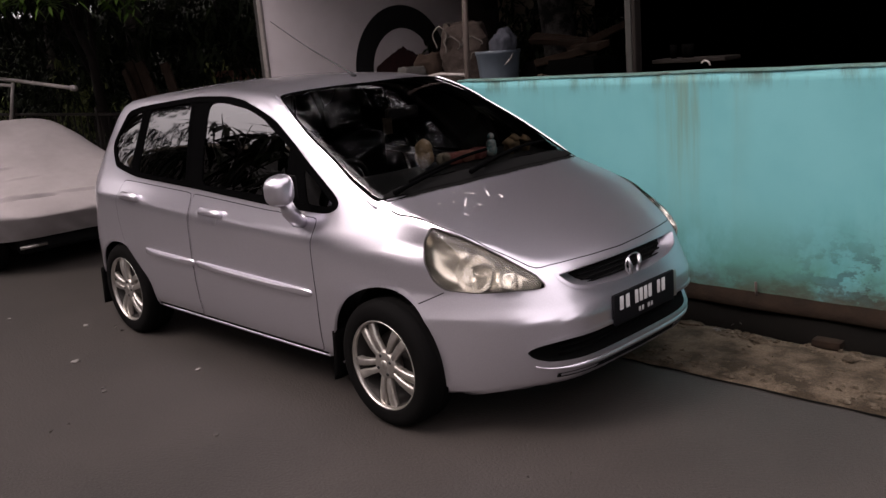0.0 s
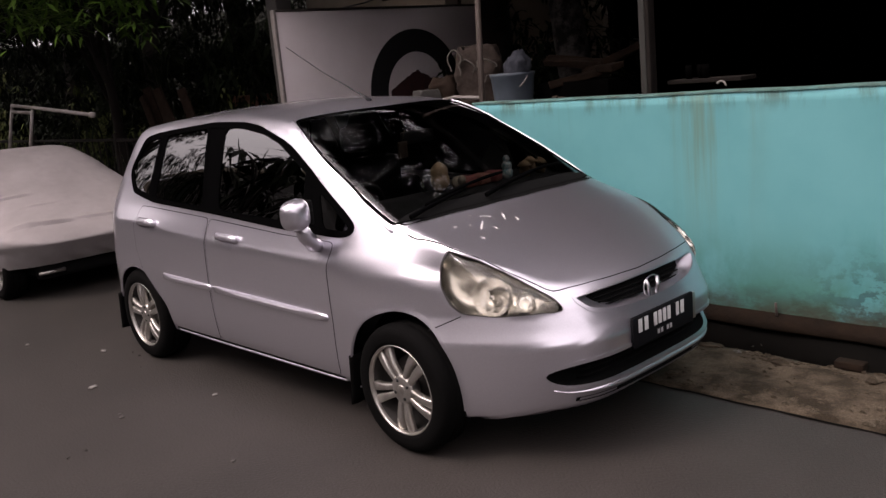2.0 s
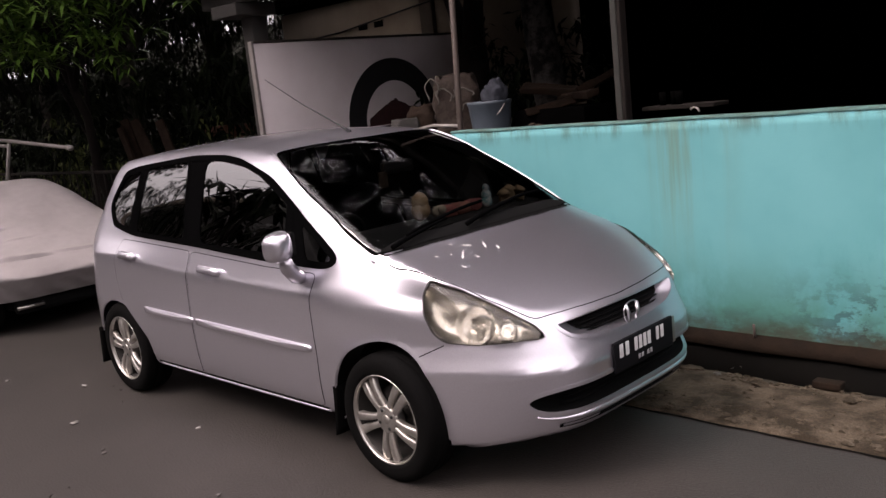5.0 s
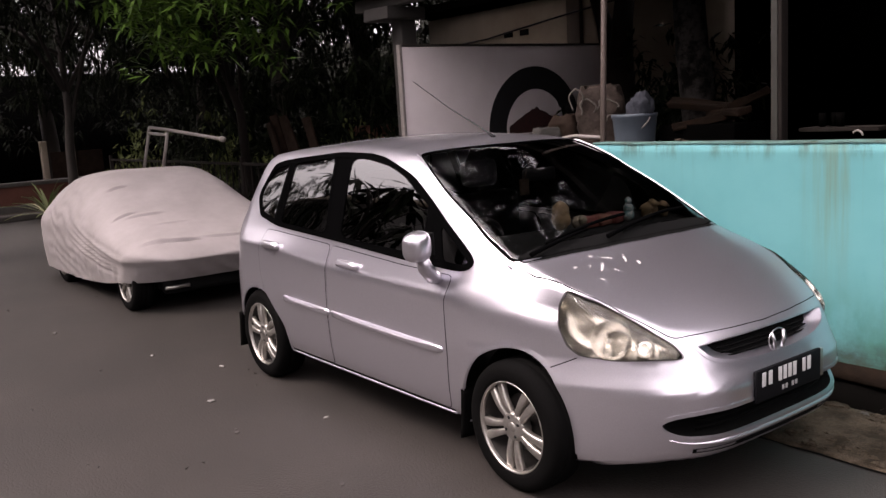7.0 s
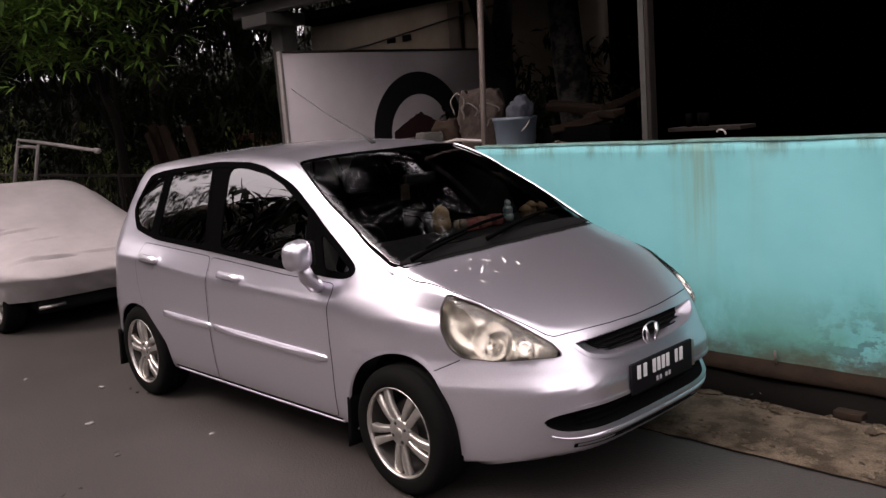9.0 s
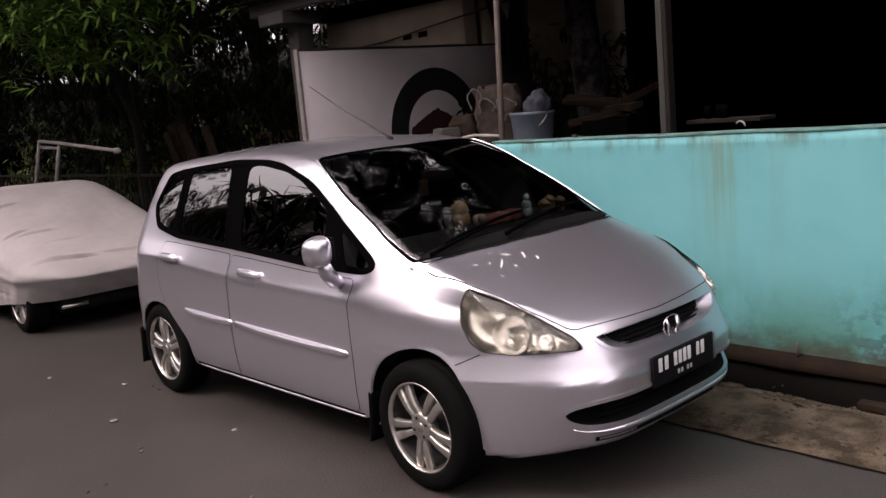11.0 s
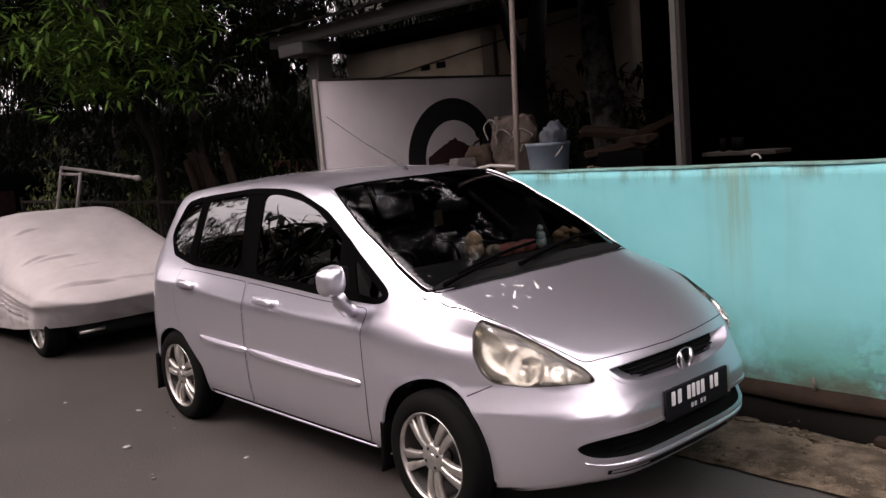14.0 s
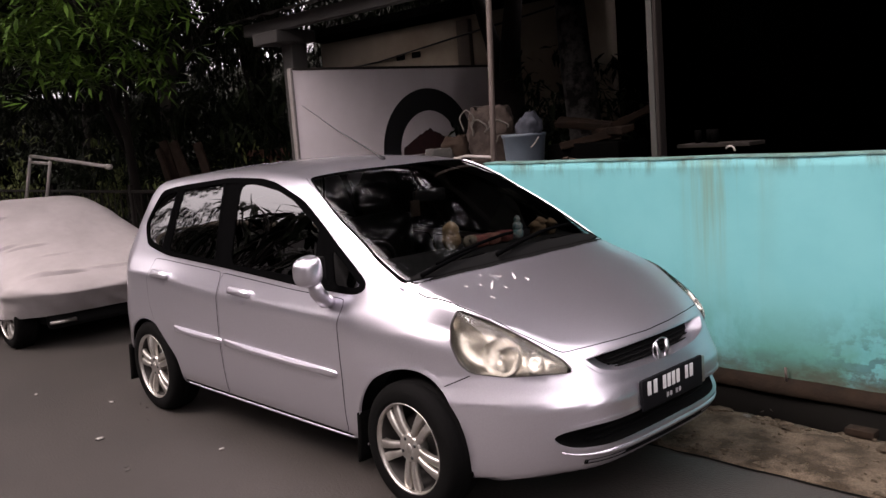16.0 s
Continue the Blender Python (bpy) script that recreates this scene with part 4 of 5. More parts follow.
    part("stalk", bm, PAINT, mir)
    part("base", box((-.495, sy * .872 - .016, 1.005), (-.44, sy * .872 + .016, 1.12), 0.012), GAP, mir)

# windscreen with its dark border, cowl and wipers
put("windscreen", lay(SCREEN, "top", -0.004, 16, 0.0), WINDSCREEN, car)
put("screen_border", band(SCREEN, "top", -0.006, 0.001, 0.0008), TRIM, car)
put("screen_trim", band(SCREEN, "top", -0.002, 0.003, 0.0015), TRIM, car)
# tubes added to stand for the bright edge of the far pillar
for s, edge in ((-1, [(-.93, .572), (-.74, .638), (-.55, .677), (-.26, .711), (-.08, .713)]), (1, [(-.93, .557), (-.74, .612), (-.55, .648), (-.26, .684), (-.08, .702)])):
    line = outline([(a, s * b) for a, b in edge], 40, 2, False)
    pts = onto(line, "top")
    pts = pts + facing(pts) * .003
    part("pillar_edge_tube", tube([tuple(c) for c in pts], .0065, 8), PAINT, car)
cowl = outline([(-.020, 0), (-.035, -.30), (-.075, -.55), (-.075, -.69), (-.035, -.69), (.006, -.575), (.051, -.30), (.066, 0), (.051, .30), (.006, .575), (-.035, .69), (-.075, .69), (-.075, .55), (-.035, .30)], 120, 1)
put("cowl", lay(cowl, "top", 0.001, 6, 0.002), GAP, car, "black plastic cowl below the windscreen")
put("hood_gap", band(HOOD, "top", -0.002, 0.0012, 0.0008), GAP, car)
put("hood", lay(grown(HOOD, -0.0022), "top", 0.0015, 26, 0.003), PAINT, car, "silver bonnet with chipped paint")
for x0, y0, x1, y1 in ((-.035, -.64, -.075, -.02), (.015, -.21, -.115, .50)):
    pts = onto(np.array([(x0 + (x1 - x0) * k / 10, y0 + (y1 - y0) * k / 10) for k in range(11)]), "top")
    pts = pts + facing(pts) * 0.022
    w = part("wiper", tube([tuple(c) for c in pts[:7]], [.012, .011, .010, .009, .008, .007, .006], 8), TRIM, car)
    blade = onto(np.array([(x0 - .03 + (x1 - x0) * k / 10, y0 + .12 + (y1 - y0) * .9 * k / 10) for k in range(11)]), "top")
    part("wiper_blade", tube([tuple(c) for c in blade + facing(blade) * 0.014], .008, 6), TRIM, w)

# scuffs of bare primer on the bonnet
rnd = random.Random(3)
for cx, cy, ln, wd, a in ((.155, -.250, .075, .009, -35), (.205, -.215, .030, .012, -20), (.120, -.330, .045, .007, 60), (.175, -.420, .050, .008, 130), (.160, -.400, .045, .006, 125), (.215, -.370, .028, .006, 10), (.115, -.520, .020, .010, 70), (.245, -.490, .025, .007, 20), (.140, -.455, .020, .006, 140), (.080, -.390, .022, .006, 30)):
    t = np.linspace(0, 2 * math.pi, 14, endpoint=False)
    k = np.array([1 + .45 * rnd.uniform(-1, 1) for _ in t])
    u0, v0 = np.cos(t) * ln / 2 * k, np.sin(t) * wd / 2 * k
    c, sn = math.cos(math.radians(a)), math.sin(math.radians(a))
    put("paint_scuff", lay(np.stack([cx + u0 * c - v0 * sn, cy + u0 * sn + v0 * c], 1), "top", 0.0026, 2, 0.0), SCUFF, car)

# grille, badge, plate and lower intake
gv, gq = hollow(GRILLE, "front", 0.05, floor_scale=0.80)
ramp = [k for k in gq if len(k) == 4 and max(k) < 300]
put("grille_surround", (gv[:300], ramp), PAINT, car)
g = part("grille", (gv[200:], [tuple(i - 200 for i in k) for k in gq if min(k) >= 200]), GAP, car, "black grille opening")
for i in range(4):
    z = .628 + .017 * i
    half = .29 + .012 * i
    pts = onto(np.array([(y, z) for y in np.linspace(-half, half, 25)]), "front") + np.array([-.040, 0, 0])
    part("grille_bar", tube([tuple(c) for c in pts], .004, 6), GAP, g)
put("grille_lip", band(GRILLE, "front", -0.004, 0.012, 0.004), PAINT, car)
BADGE = material("worn_chrome", (0.42, 0.42, 0.43), 0.28, 1.0)
c = onto(np.array([(0, .648)]), "front")[0] + np.array([.004, 0, 0])
for k, (a, b) in enumerate((((-.042, .036), (-.026, -.036)), ((.042, .036), (.026, -.036)))):
    part("badge", tube([(c[0] + .006, a[0], c[2] + a[1]), (c[0] + .014, (a[0] + b[0]) / 2, c[2] - .002), (c[0] + .010, b[0], c[2] + b[1])], [.0075, .009, .0075], 8), BADGE, car, "plain chrome badge")
part("badge_rim", tube([(c[0] + .006, .060 * math.cos(t) * (1 + .10 * math.sin(t)), c[2] + .047 * math.sin(t)) for t in np.linspace(0, 2 * math.pi, 28)], .003, 6, caps=False), BADGE, car)
k = put("lower_intake", hollow(INTAKE, "front", 0.09), GAP, car, "black lower bumper intake")
for z in (.362, .395, .428):
    pts = onto(np.array([(y, z) for y in np.linspace(-.45, .45, 25)]), "front") + np.array([-.07, 0, 0])
    part("intake_bar", tube([tuple(c) for c in pts], .006, 6), GAP, k)
put("intake_lip", band(INTAKE, "front", -0.004, 0.010, 0.005), PAINT, car)
ridge = outline([(-.575, .340), (-.555, .330), (-.51, .323), (-.40, .318), (-.2, .314), (0, .313), (.2, .314), (.40, .318), (.51, .323), (.555, .330), (.575, .340)], 60, 2, False)
pts = onto(ridge, "front")
pts = pts + facing(pts) * .002
part("bumper_lip", tube([tuple(c) for c in pts], [.002 + .010 * min(1, min(i, 59 - i) / 10) for i in range(60)], 10), PAINT, car)
slot = outline([(y, .274 + .016 * abs(y)) for y in np.linspace(-.50, .50, 30)] + [(y, .291 + .012 * abs(y)) for y in np.linspace(.50, -.50, 30)], 130, 0)
put("spoiler_slot", lay(slot, "front", 0.0045, 2, 0.004), GAP, car)
px = float(onto(np.array([(0, .50)]), "front")[0][0])
plate = part("number_plate", box((px - .004, -.235, .437), (px + .012, .235, .572), 0.006), PLATE, car, "black number plate with plain white bars")
bars = [(-.185, .026, .056), (-.140, .026, .056), (-.072, .024, .056), (-.037, .024, .056), (-.002, .024, .056), (.033, .024, .056), (.102, .022, .056), (.140, .026, .056)]
for y, w, h in bars:
    part("plate_bar", box((px + .012, y - w / 2, .500), (px + .0145, y + w / 2, .502 + h), 0.001), material("plate_white", (0.50, 0.50, 0.50), 0.5) if "plate_white" not in bpy.data.materials else bpy.data.materials["plate_white"], plate)
for y in (-.05, -.025, .02, .045):
    part("plate_bar", box((px + .012, y - .008, .458), (px + .0135, y + .008, .478), 0.001), material("dim_white", (0.30, 0.30, 0.30), 0.5) if "dim_white" not in bpy.data.materials else bpy.data.materials["dim_white"], plate)
part("plate_end", box((px - .006, .235, .445), (px + .008, .262, .565), 0.004), ALLOY, car)

# roof aerial
tip, foot = (-1.738, 0, 1.849), onto(np.array([(-1.0, 0)]), "top")[0]
part("aerial", tube([tuple(foot), (-1.05, 0, foot[2] + .03), (-1.40, 0, 1.68), tip], [.014, .0055, .0026, .0018], 8), BLACK, car)

for x in (0.0, -2.45):
    wheel(car, x, -.822, False, 20 if x == 0 else 47)
    wheel(car, x, .822, True, 5)

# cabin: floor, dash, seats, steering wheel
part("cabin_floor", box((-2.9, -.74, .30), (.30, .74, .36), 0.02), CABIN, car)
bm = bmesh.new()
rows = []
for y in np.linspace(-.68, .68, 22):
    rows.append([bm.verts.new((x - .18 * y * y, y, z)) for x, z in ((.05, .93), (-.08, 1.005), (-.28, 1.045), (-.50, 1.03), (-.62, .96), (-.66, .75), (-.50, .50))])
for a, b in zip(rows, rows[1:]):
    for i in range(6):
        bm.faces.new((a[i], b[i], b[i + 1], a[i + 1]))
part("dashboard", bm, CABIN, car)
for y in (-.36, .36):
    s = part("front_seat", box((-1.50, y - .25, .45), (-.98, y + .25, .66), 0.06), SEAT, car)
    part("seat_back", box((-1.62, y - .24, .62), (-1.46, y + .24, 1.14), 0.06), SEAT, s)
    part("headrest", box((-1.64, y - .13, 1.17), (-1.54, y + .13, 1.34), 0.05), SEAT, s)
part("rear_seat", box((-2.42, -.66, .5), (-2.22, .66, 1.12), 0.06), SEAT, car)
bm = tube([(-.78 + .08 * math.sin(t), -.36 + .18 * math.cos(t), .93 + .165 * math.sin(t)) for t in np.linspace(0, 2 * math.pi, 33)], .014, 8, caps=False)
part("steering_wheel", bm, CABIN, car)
part("inside_mirror", box((-.66, -.11, 1.27), (-.63, .11, 1.335), 0.012), BLACK, car)


# ---- the car under its cover ----
COVER_HALF = hermite([.0, .20, .36, .50, .68, .86, .96, 1.15, 1.30], [.80, .835, .862, .878, .880, .850, .775, .63, .50])
COVER_TOP = hermite([-8.55, -8.45, -8.2, -7.8, -7.3, -6.7, -6.45, -6.0, -5.5, -5.1, -4.85, -4.74, -4.66], [.50, .70, .91, 1.10, 1.215, 1.225, 1.17, 1.00, .82, .69, .59, .52, .42])
HEM = hermite([-8.6, -8.0, -7.2, -6.0, -5.2, -4.6], [.13, .14, .14, .20, .29, .31])


COVER_DROP = hermite([-8.5, -7.6, -6.8, -6.0, -5.3, -4.8], [.16, .28, .32, .20, .10, .05])


def cover_f(x, y, z):
    a = np.abs(y)
    side = a - COVER_HALF(z)
    top = z - COVER_TOP(x + .05 * a * a) + COVER_DROP(x) * (a / .82) ** 4.6
    nose = x + 4.70 + .35 * (a / .86) ** 5 + .85 * np.clip(.52 - z, 0, 1)
    tail = -8.60 + .75 * np.clip((z - .62) / .6, 0, 1) ** 1.5 - x + .42 * (a / .86) ** 4
    f = smax(side, top, .06)
    f = smax(f, nose, .03)
    return smax(f, tail, .14)


def covered_car():
    c = thing("covered_car", (0, -.02, 0), "parked car under a wrinkled light grey cloth cover", "car")
    p, q = skin(cover_f, -5.3, -7.6, 0.45, 60, 250, 290)
    n = facing(p, cover_f)
    # folds that are drawn from the near front corner up and back, and slack waves
    d = np.zeros(len(p))
    flank = np.clip((np.abs(n[:, 1]) - .25) / .3, 0, 1)
    slack = np.array([noise.noise(Vector(k) * 2.6) for k in p])
    run = np.clip((-4.87 - p[:, 0]) / 1.93, 0, 1.4)
    line = p[:, 2] - .50 - .30 * run ** 2
    grip = np.exp(-((p[:, 0] + 5.85) / .95) ** 4)
    for k, (deep, wide) in enumerate(((.024, .024), (.030, .023), (.026, .021), (.018, .020))):
        at = line + .022 + .068 * k * (.45 + .65 * run) + .010 * slack
        d += flank * grip * np.exp(-((p[:, 0] + 5.7 + .12 * k) / .75) ** 4) * deep * (np.exp(-((at - wide) / wide) ** 2) - np.exp(-((at + wide * .6) / wide) ** 2))
    d += flank * np.exp(-((p[:, 0] + 7.1) / .7) ** 2) * .005 * np.sin(line * 40 + 5 * slack)
    d += np.exp(-((p[:, 2] - .36) / .07) ** 2) * .006 * np.sin(p[:, 0] * 27 + p[:, 1] * 24 + 4 * slack)
    for i in range(len(p)):
        v = Vector(p[i])
        d[i] += .012 * noise.noise(v * 1.7) + .007 * noise.noise(Vector((v.x * 3, v.y * 4, v.z * 5))) + .0025 * noise.noise(v * 13)
    for cx, cy, ln, h in ((-4.98, -.42, .20, .024), (-4.94, .12, .28, .013), (-5.62, -.46, .16, .014), (-5.72, -.62, .10, .016), (-6.28, -.50, .09, .017), (-5.35, -.30, .14, .008), (-5.02, -.60, .12, .013)):
        r = p[:, 0] - cx - .12 * (p[:, 1] - cy) - .02 * slack
        g = np.exp(-((p[:, 1] - cy) / ln) ** 4) * np.clip((n[:, 2] - .2) / .2, 0, 1)
        d += g * h * (np.exp(-((r + .020) / .022) ** 2) - 1.2 * np.exp(-((r - .006) / .009) ** 2))
    p = p + n * d[:, None]
    hz = HEM(p[:, 0])
    mids = np.array([p[list(k)].mean(0) for k in q])
    keep = mids[:, 2] > HEM(mids[:, 0])
    rim = {i for k, g in zip(q, keep) if g for i in k} & {i for k, g in zip(q, keep) if not g for i in k}
    for i in rim:
        p[i, 2] = hz[i]
    used = sorted({i for k, g in zip(q, keep) if g for i in k})
    idx = {o: i for i, o in enumerate(used)}
    faces = [tuple(idx[i] for i in k) for k, g in zip(q, keep) if g]
    part("cover", (p[used], faces), COVER, c, "light grey cloth cover with drawn folds")
    part("chassis", box((-8.3, -.60, .20), (-5.02, .60, .40), 0.05), GAP, c)
    part("bumper", box((-5.06, -.58, .17), (-4.93, .58, .36), 0.05), GAP, c)
    part("bumper_trim", tube([(-4.925, -.58, .235), (-4.915, -.48, .235), (-4.915, -.36, .237)], .016, 8), ALLOY, c)
    for x in (-5.38, -7.62):
        wheel(c, x, -.782, False, 12)
        wheel(c, x, .782, True, 33)
    return c


covered_car()


# ---- the painted board and what stands behind the wall ----
def painted_board():
    b = thing("painted_board", (-4.62, 1.92, 0), "white panel with a black painted ring and dark red mound", "board")
    part("panel", box((-.03, 0, .55), (.0, 3.1, 2.31), 0.006), BOARD, b)
    part("edge_rail", box((-.045, -.035, .50), (.012, -.002, 2.33), 0.006), WHITE_METAL, b)
    part("top_rail", box((-.040, -.002, 2.312), (.010, 3.1, 2.335), 0.004), WOOD, b)
    cy, cz = 1.79, 1.385
    rings = [[(x, cy + r * math.cos(t), cz + r * math.sin(t)) for t in np.linspace(-.5, math.pi + .5, 90)] for x, r in ((.001, .70), (.004, .70), (.004, .45), (.001, .45))]
    bm = bmesh.new()
    rows = [[bm.verts.new(p) for p in r] for r in rings]
    for a, c in zip(rows, rows[1:]):
        for k in range(89):
            bm.faces.new((a[k], a[k + 1], c[k + 1], c[k]))
    part("painted_ring", bm, BOARD_BLACK, b, smooth=False)
    top = []
    for i in range(41):
        y = -.41 + .82 * i / 40
        h = .25 * (1 - abs(y) / .46) ** .8 + .018 * noise.noise(Vector((y * 22, 0, 0)))
        top.append((y, max(h, .01)))
    bm = bmesh.new()
    lo = [bm.verts.new((.003, cy + y, cz - .03)) for y, h in top]
    hi = [bm.verts.new((.003, cy + y, cz + h)) for y, h in top]
    for k in range(40):
        bm.faces.new((lo[k], lo[k + 1], hi[k + 1], hi[k]))
    part("painted_mound", bm, BOARD_RED, b, smooth=False)
    part("shelf", box((.002, 1.0, 1.30), (.10, 2.55, 1.345), 0.004), DARK_WOOD, b)
    part("leg", box((-.03, .3, 0), (0, .36, .55)), WOOD, b)
    part("leg", box((-.03, 2.6, 0), (0, 2.66, .55)), WOOD, b)
    return b


painted_board()
tagged(part("pipe_post", tube([(-1.80, 1.75, 0), (-1.80, 1.75, 1.4), (-1.735, 1.75, 2.76)], .022, 12), RUST), "thin rusty pipe post behind the wall", "post")


def timber_post():
    t = thing("timber_post", (-.345, 1.72, 0), "two weathered boards nailed into a tall post", "post")
    part("board", box((-.024, -.02, 0), (.018, .02, 2.78), 0.004), material("pale_post_timber", (0.0128, 0.0125, 0.0098), 0.85, second=(0.0080, 0.0078, 0.0060), scale=8, bump=0.3), t, "pale grey weathered board")
    part("board", box((.020, -.015, 0), (.046, .055, 2.78), 0.004), DARK_WOOD, t)
    return t


timber_post()


def bench():
    b = thing("work_bench", (-2.05, 2.35, 0), "rough plank bench heaped with odds and ends", "bench")
    for i in range(4):
        part("plank", box((-.95, -.50 + .25 * i, 1.22), (1.15, -.27 + .25 * i, 1.255), 0.005), DARK_WOOD, b)
    for x in (-.85, 1.02):
        for y in (-.42, .42):
            part("leg", box((x - .03, y - .03, 0), (x + .03, y + .03, 1.22), 0.004), DARK_WOOD, b)
    return b


bench()


def bucket():
    b = thing("plastic_bucket", Matrix.Translation((-2.01, 2.35, 1.256)) @ Matrix.Diagonal((.92, .92, 1.28, 1)), "pale blue plastic bucket with a rolled rim", "bucket")
    part("pail", lathe([(0, .006), (.150, .006), (.160, .0), (.172, .05), (.192, .20), (.200, .205), (.202, .222), (.196, .226), (.186, .205), (.165, .05), (.15, .02), (0, .02)], 40, "z"), PLASTIC_BLUE, b)
    part("handle", tube([(.198 * math.cos(t), -.198 * abs(math.sin(t)) * .5 - .03, .20 - .10 * math.sin(t)) for t in np.linspace(0, math.pi, 16)], .006, 6), WHITE_METAL, b)
    return b


bucket()


def bundle():
    bm = blob((0, 0, 0), (.11, .10, .16), .22, 2, 4)
    for v in bm.verts:
        v.co += Vector((.25 * max(v.co.z, 0) * .3, 0, 0)) + Vector([.012 * noise.noise(v.co * 30 + Vector((k * 9, 0, 0))) for k in range(3)])
    return tagged(part("cloth_wad", bm, material("grey_blue_cloth", (0.036, 0.0384, 0.0468), 0.95, second=(0.021, 0.0228, 0.0288), scale=12, bump=0.6, spec=.1), at=pose(-1.94, 2.33, 1.56, 0, 12, 0)), "grey-blue cloth stuffed into a bucket", "cloth")


bundle()


def sack(at, size, turn, seed, mat, label):
    """A crumpled bag with a slack open mouth."""
    bm = bmesh.new()
    rows, n = [], 40
    for j in range(22):
        f = j / 21
        ring = []
        for k in range(n):
            a = 2 * math.pi * k / n
            r = (1 - abs(math.cos(a)) ** 6 * .10) * (1 + .16 * math.sin(f * math.pi) - .12 * max(f - .75, 0) * 4)
            c = Vector((math.copysign(abs(math.cos(a)) ** .55, math.cos(a)) * r * size[0], math.copysign(abs(math.sin(a)) ** .55, math.sin(a)) * r * size[1], f * size[2]))
            c += Vector([.10 * size[0] * noise.noise(Vector((c.x, c.y, c.z)) * 12 + Vector((seed * 5 + i * 11, 0, 0))) + .09 * size[0] * noise.noise(c * 30 + Vector((i * 7, seed, 0))) for i in range(3)])
            ring.append(bm.verts.new(c))
        rows.append(ring)
    for a, b in zip(rows, rows[1:]):
        for k in range(n):
            bm.faces.new((a[k], a[(k + 1) % n], b[(k + 1) % n], b[k]))
    bm.faces.new(rows[0][::-1])
    low = [bm.verts.new(v.co * .8 + Vector((0, 0, size[2] * .08))) for v in rows[-1]]
    for k in range(n):
        bm.faces.new((rows[-1][k], rows[-1][(k + 1) % n], low[(k + 1) % n], low[k]))
    bm.faces.new(low)
    return tagged(part("sack", bm, mat, at=pose(*at, 0, 0, turn)), label, "sack", "sacks on the bench")


PRINTED = material("printed_sack", (0.0150, 0.0062, 0.0028), 0.85, second=(0.026, 0.016, 0.0105), scale=13, mix=0.08, bump=0.7, bump_scale=40)
big = sack((-2.42, 2.40, 1.262), (.19, .10, .53), 38, 1, PRINTED, "crumpled brown and white printed sack on a bench")
PALE_STRAP = material("pale_strap", (0.091, 0.0805, 0.07), .8, second=(0.042, 0.035, 0.028), scale=20)
for k, (x, z, w, h) in enumerate(((-.19, .40, .05, .22), (-.10, .34, .06, .16), (.06, .36, .08, .10), (.10, .22, .06, .12))):
    part("strap", tube([(x + w * math.cos(t) * (1 + .3 * math.sin(3 * t + k)), -.125 - .012 * math.sin(2 * t + k), z + h / 2 * math.sin(t)) for t in np.linspace(-.4, 3.8, 22)], .007, 6), PALE_STRAP, big, "pale looped strap")
sack((-2.70, 2.28, 1.262), (.13, .10, .30), 10, 4, material("brown_sack", (0.0128, 0.0072, 0.0048), 0.9, spec=.1, second=(0.0208, 0.0144, 0.0104), scale=12, bump=.5), "slack brown sack leaning on a bench")
sack((-2.76, 2.08, 1.262), (.11, .10, .20), 70, 7, material("grey_sack", (0.018, 0.0162, 0.0144), 0.9, second=(0.03, 0.0264, 0.024), scale=9, bump=.5), "small grey slumped sack on a bench")
for i, (x, y, z, a, ln) in enumerate(((-1.62, 2.70, 1.58, 12, .55), (-1.35, 2.66, 1.52, -22, .45), (-1.50, 2.58, 1.46, 35, .5), (-1.25, 2.75, 1.60, 60, .35))):
    bm = box((-ln / 2, -.06, -.03), (ln / 2, .06, .03), .012)
    bmesh.ops.subdivide_edges(bm, edges=list(bm.edges), cuts=2, use_grid_fill=True)
    for v in bm.verts:
        v.co += Vector([.012 * noise.noise(v.co * 14 + Vector((i * 5, k * 9, 0))) for k in range(3)])
    tagged(part("timber_offcut", bm, material("offcut_%d" % i, (0.010, 0.0048, 0.0024), 0.95, second=(0.004, 0.0026, 0.0016), scale=11, bump=0.9, bump_scale=30, spec=.1), at=pose(x, y, z, 20 - 12 * i, 8 - 9 * i, a), smooth=False), "rough brown timber offcut on a heap", "offcut", "heap of offcuts")
tagged(part("crate", box((-1.85, 2.45, 1.257), (-1.15, 2.85, 1.44), .01), SHADE_BLACK), "dark wooden crate under stacked logs", "crate")
tagged(part("coil_of_rope", tube([(-1.55 + .06 * math.cos(t) + .01 * t, 2.25 + .05 * math.sin(t), 1.275 + .006 * t) for t in np.linspace(0, 11, 40)], .012, 6), SACK), "loose coil of pale rope on a bench", "rope")
tagged(part("curved_rail", tube([(-2.62, 1.95, 1.30), (-2.45, 1.90, 1.37), (-2.2, 1.86, 1.40), (-1.85, 1.82, 1.385)], .014, 8), WHITE_METAL), "bent pale metal rail lying behind the wall", "rail")
tagged(part("plank_shelf", box((-.28, 1.86, 1.40), (.22, 2.06, 1.425), .004), DARK_WOOD), "short rough plank shelf behind the wall", "shelf")
for x, y, r in ((-.16, 1.92, .022), (-.10, 1.95, .018), (-.05, 1.93, .026)):
    tagged(part("small_pot", lathe([(0, 0), (r * .8, 0), (r, .05), (r * .95, .085), (r * .7, .08), (0, .02)], 16, "z"), SHADE_BLACK, at=(x, y, 1.426)), "small dark pot on a plank shelf", "pot", "pots on the shelf")
tagged(part("hook", tube([(.20 + .03 * math.cos(t), 1.66, 1.385 + .03 * math.sin(t)) for t in np.linspace(0, 2.6, 10)], .006, 6), WHITE_METAL), "bent pale wire hook on the coping", "hook")


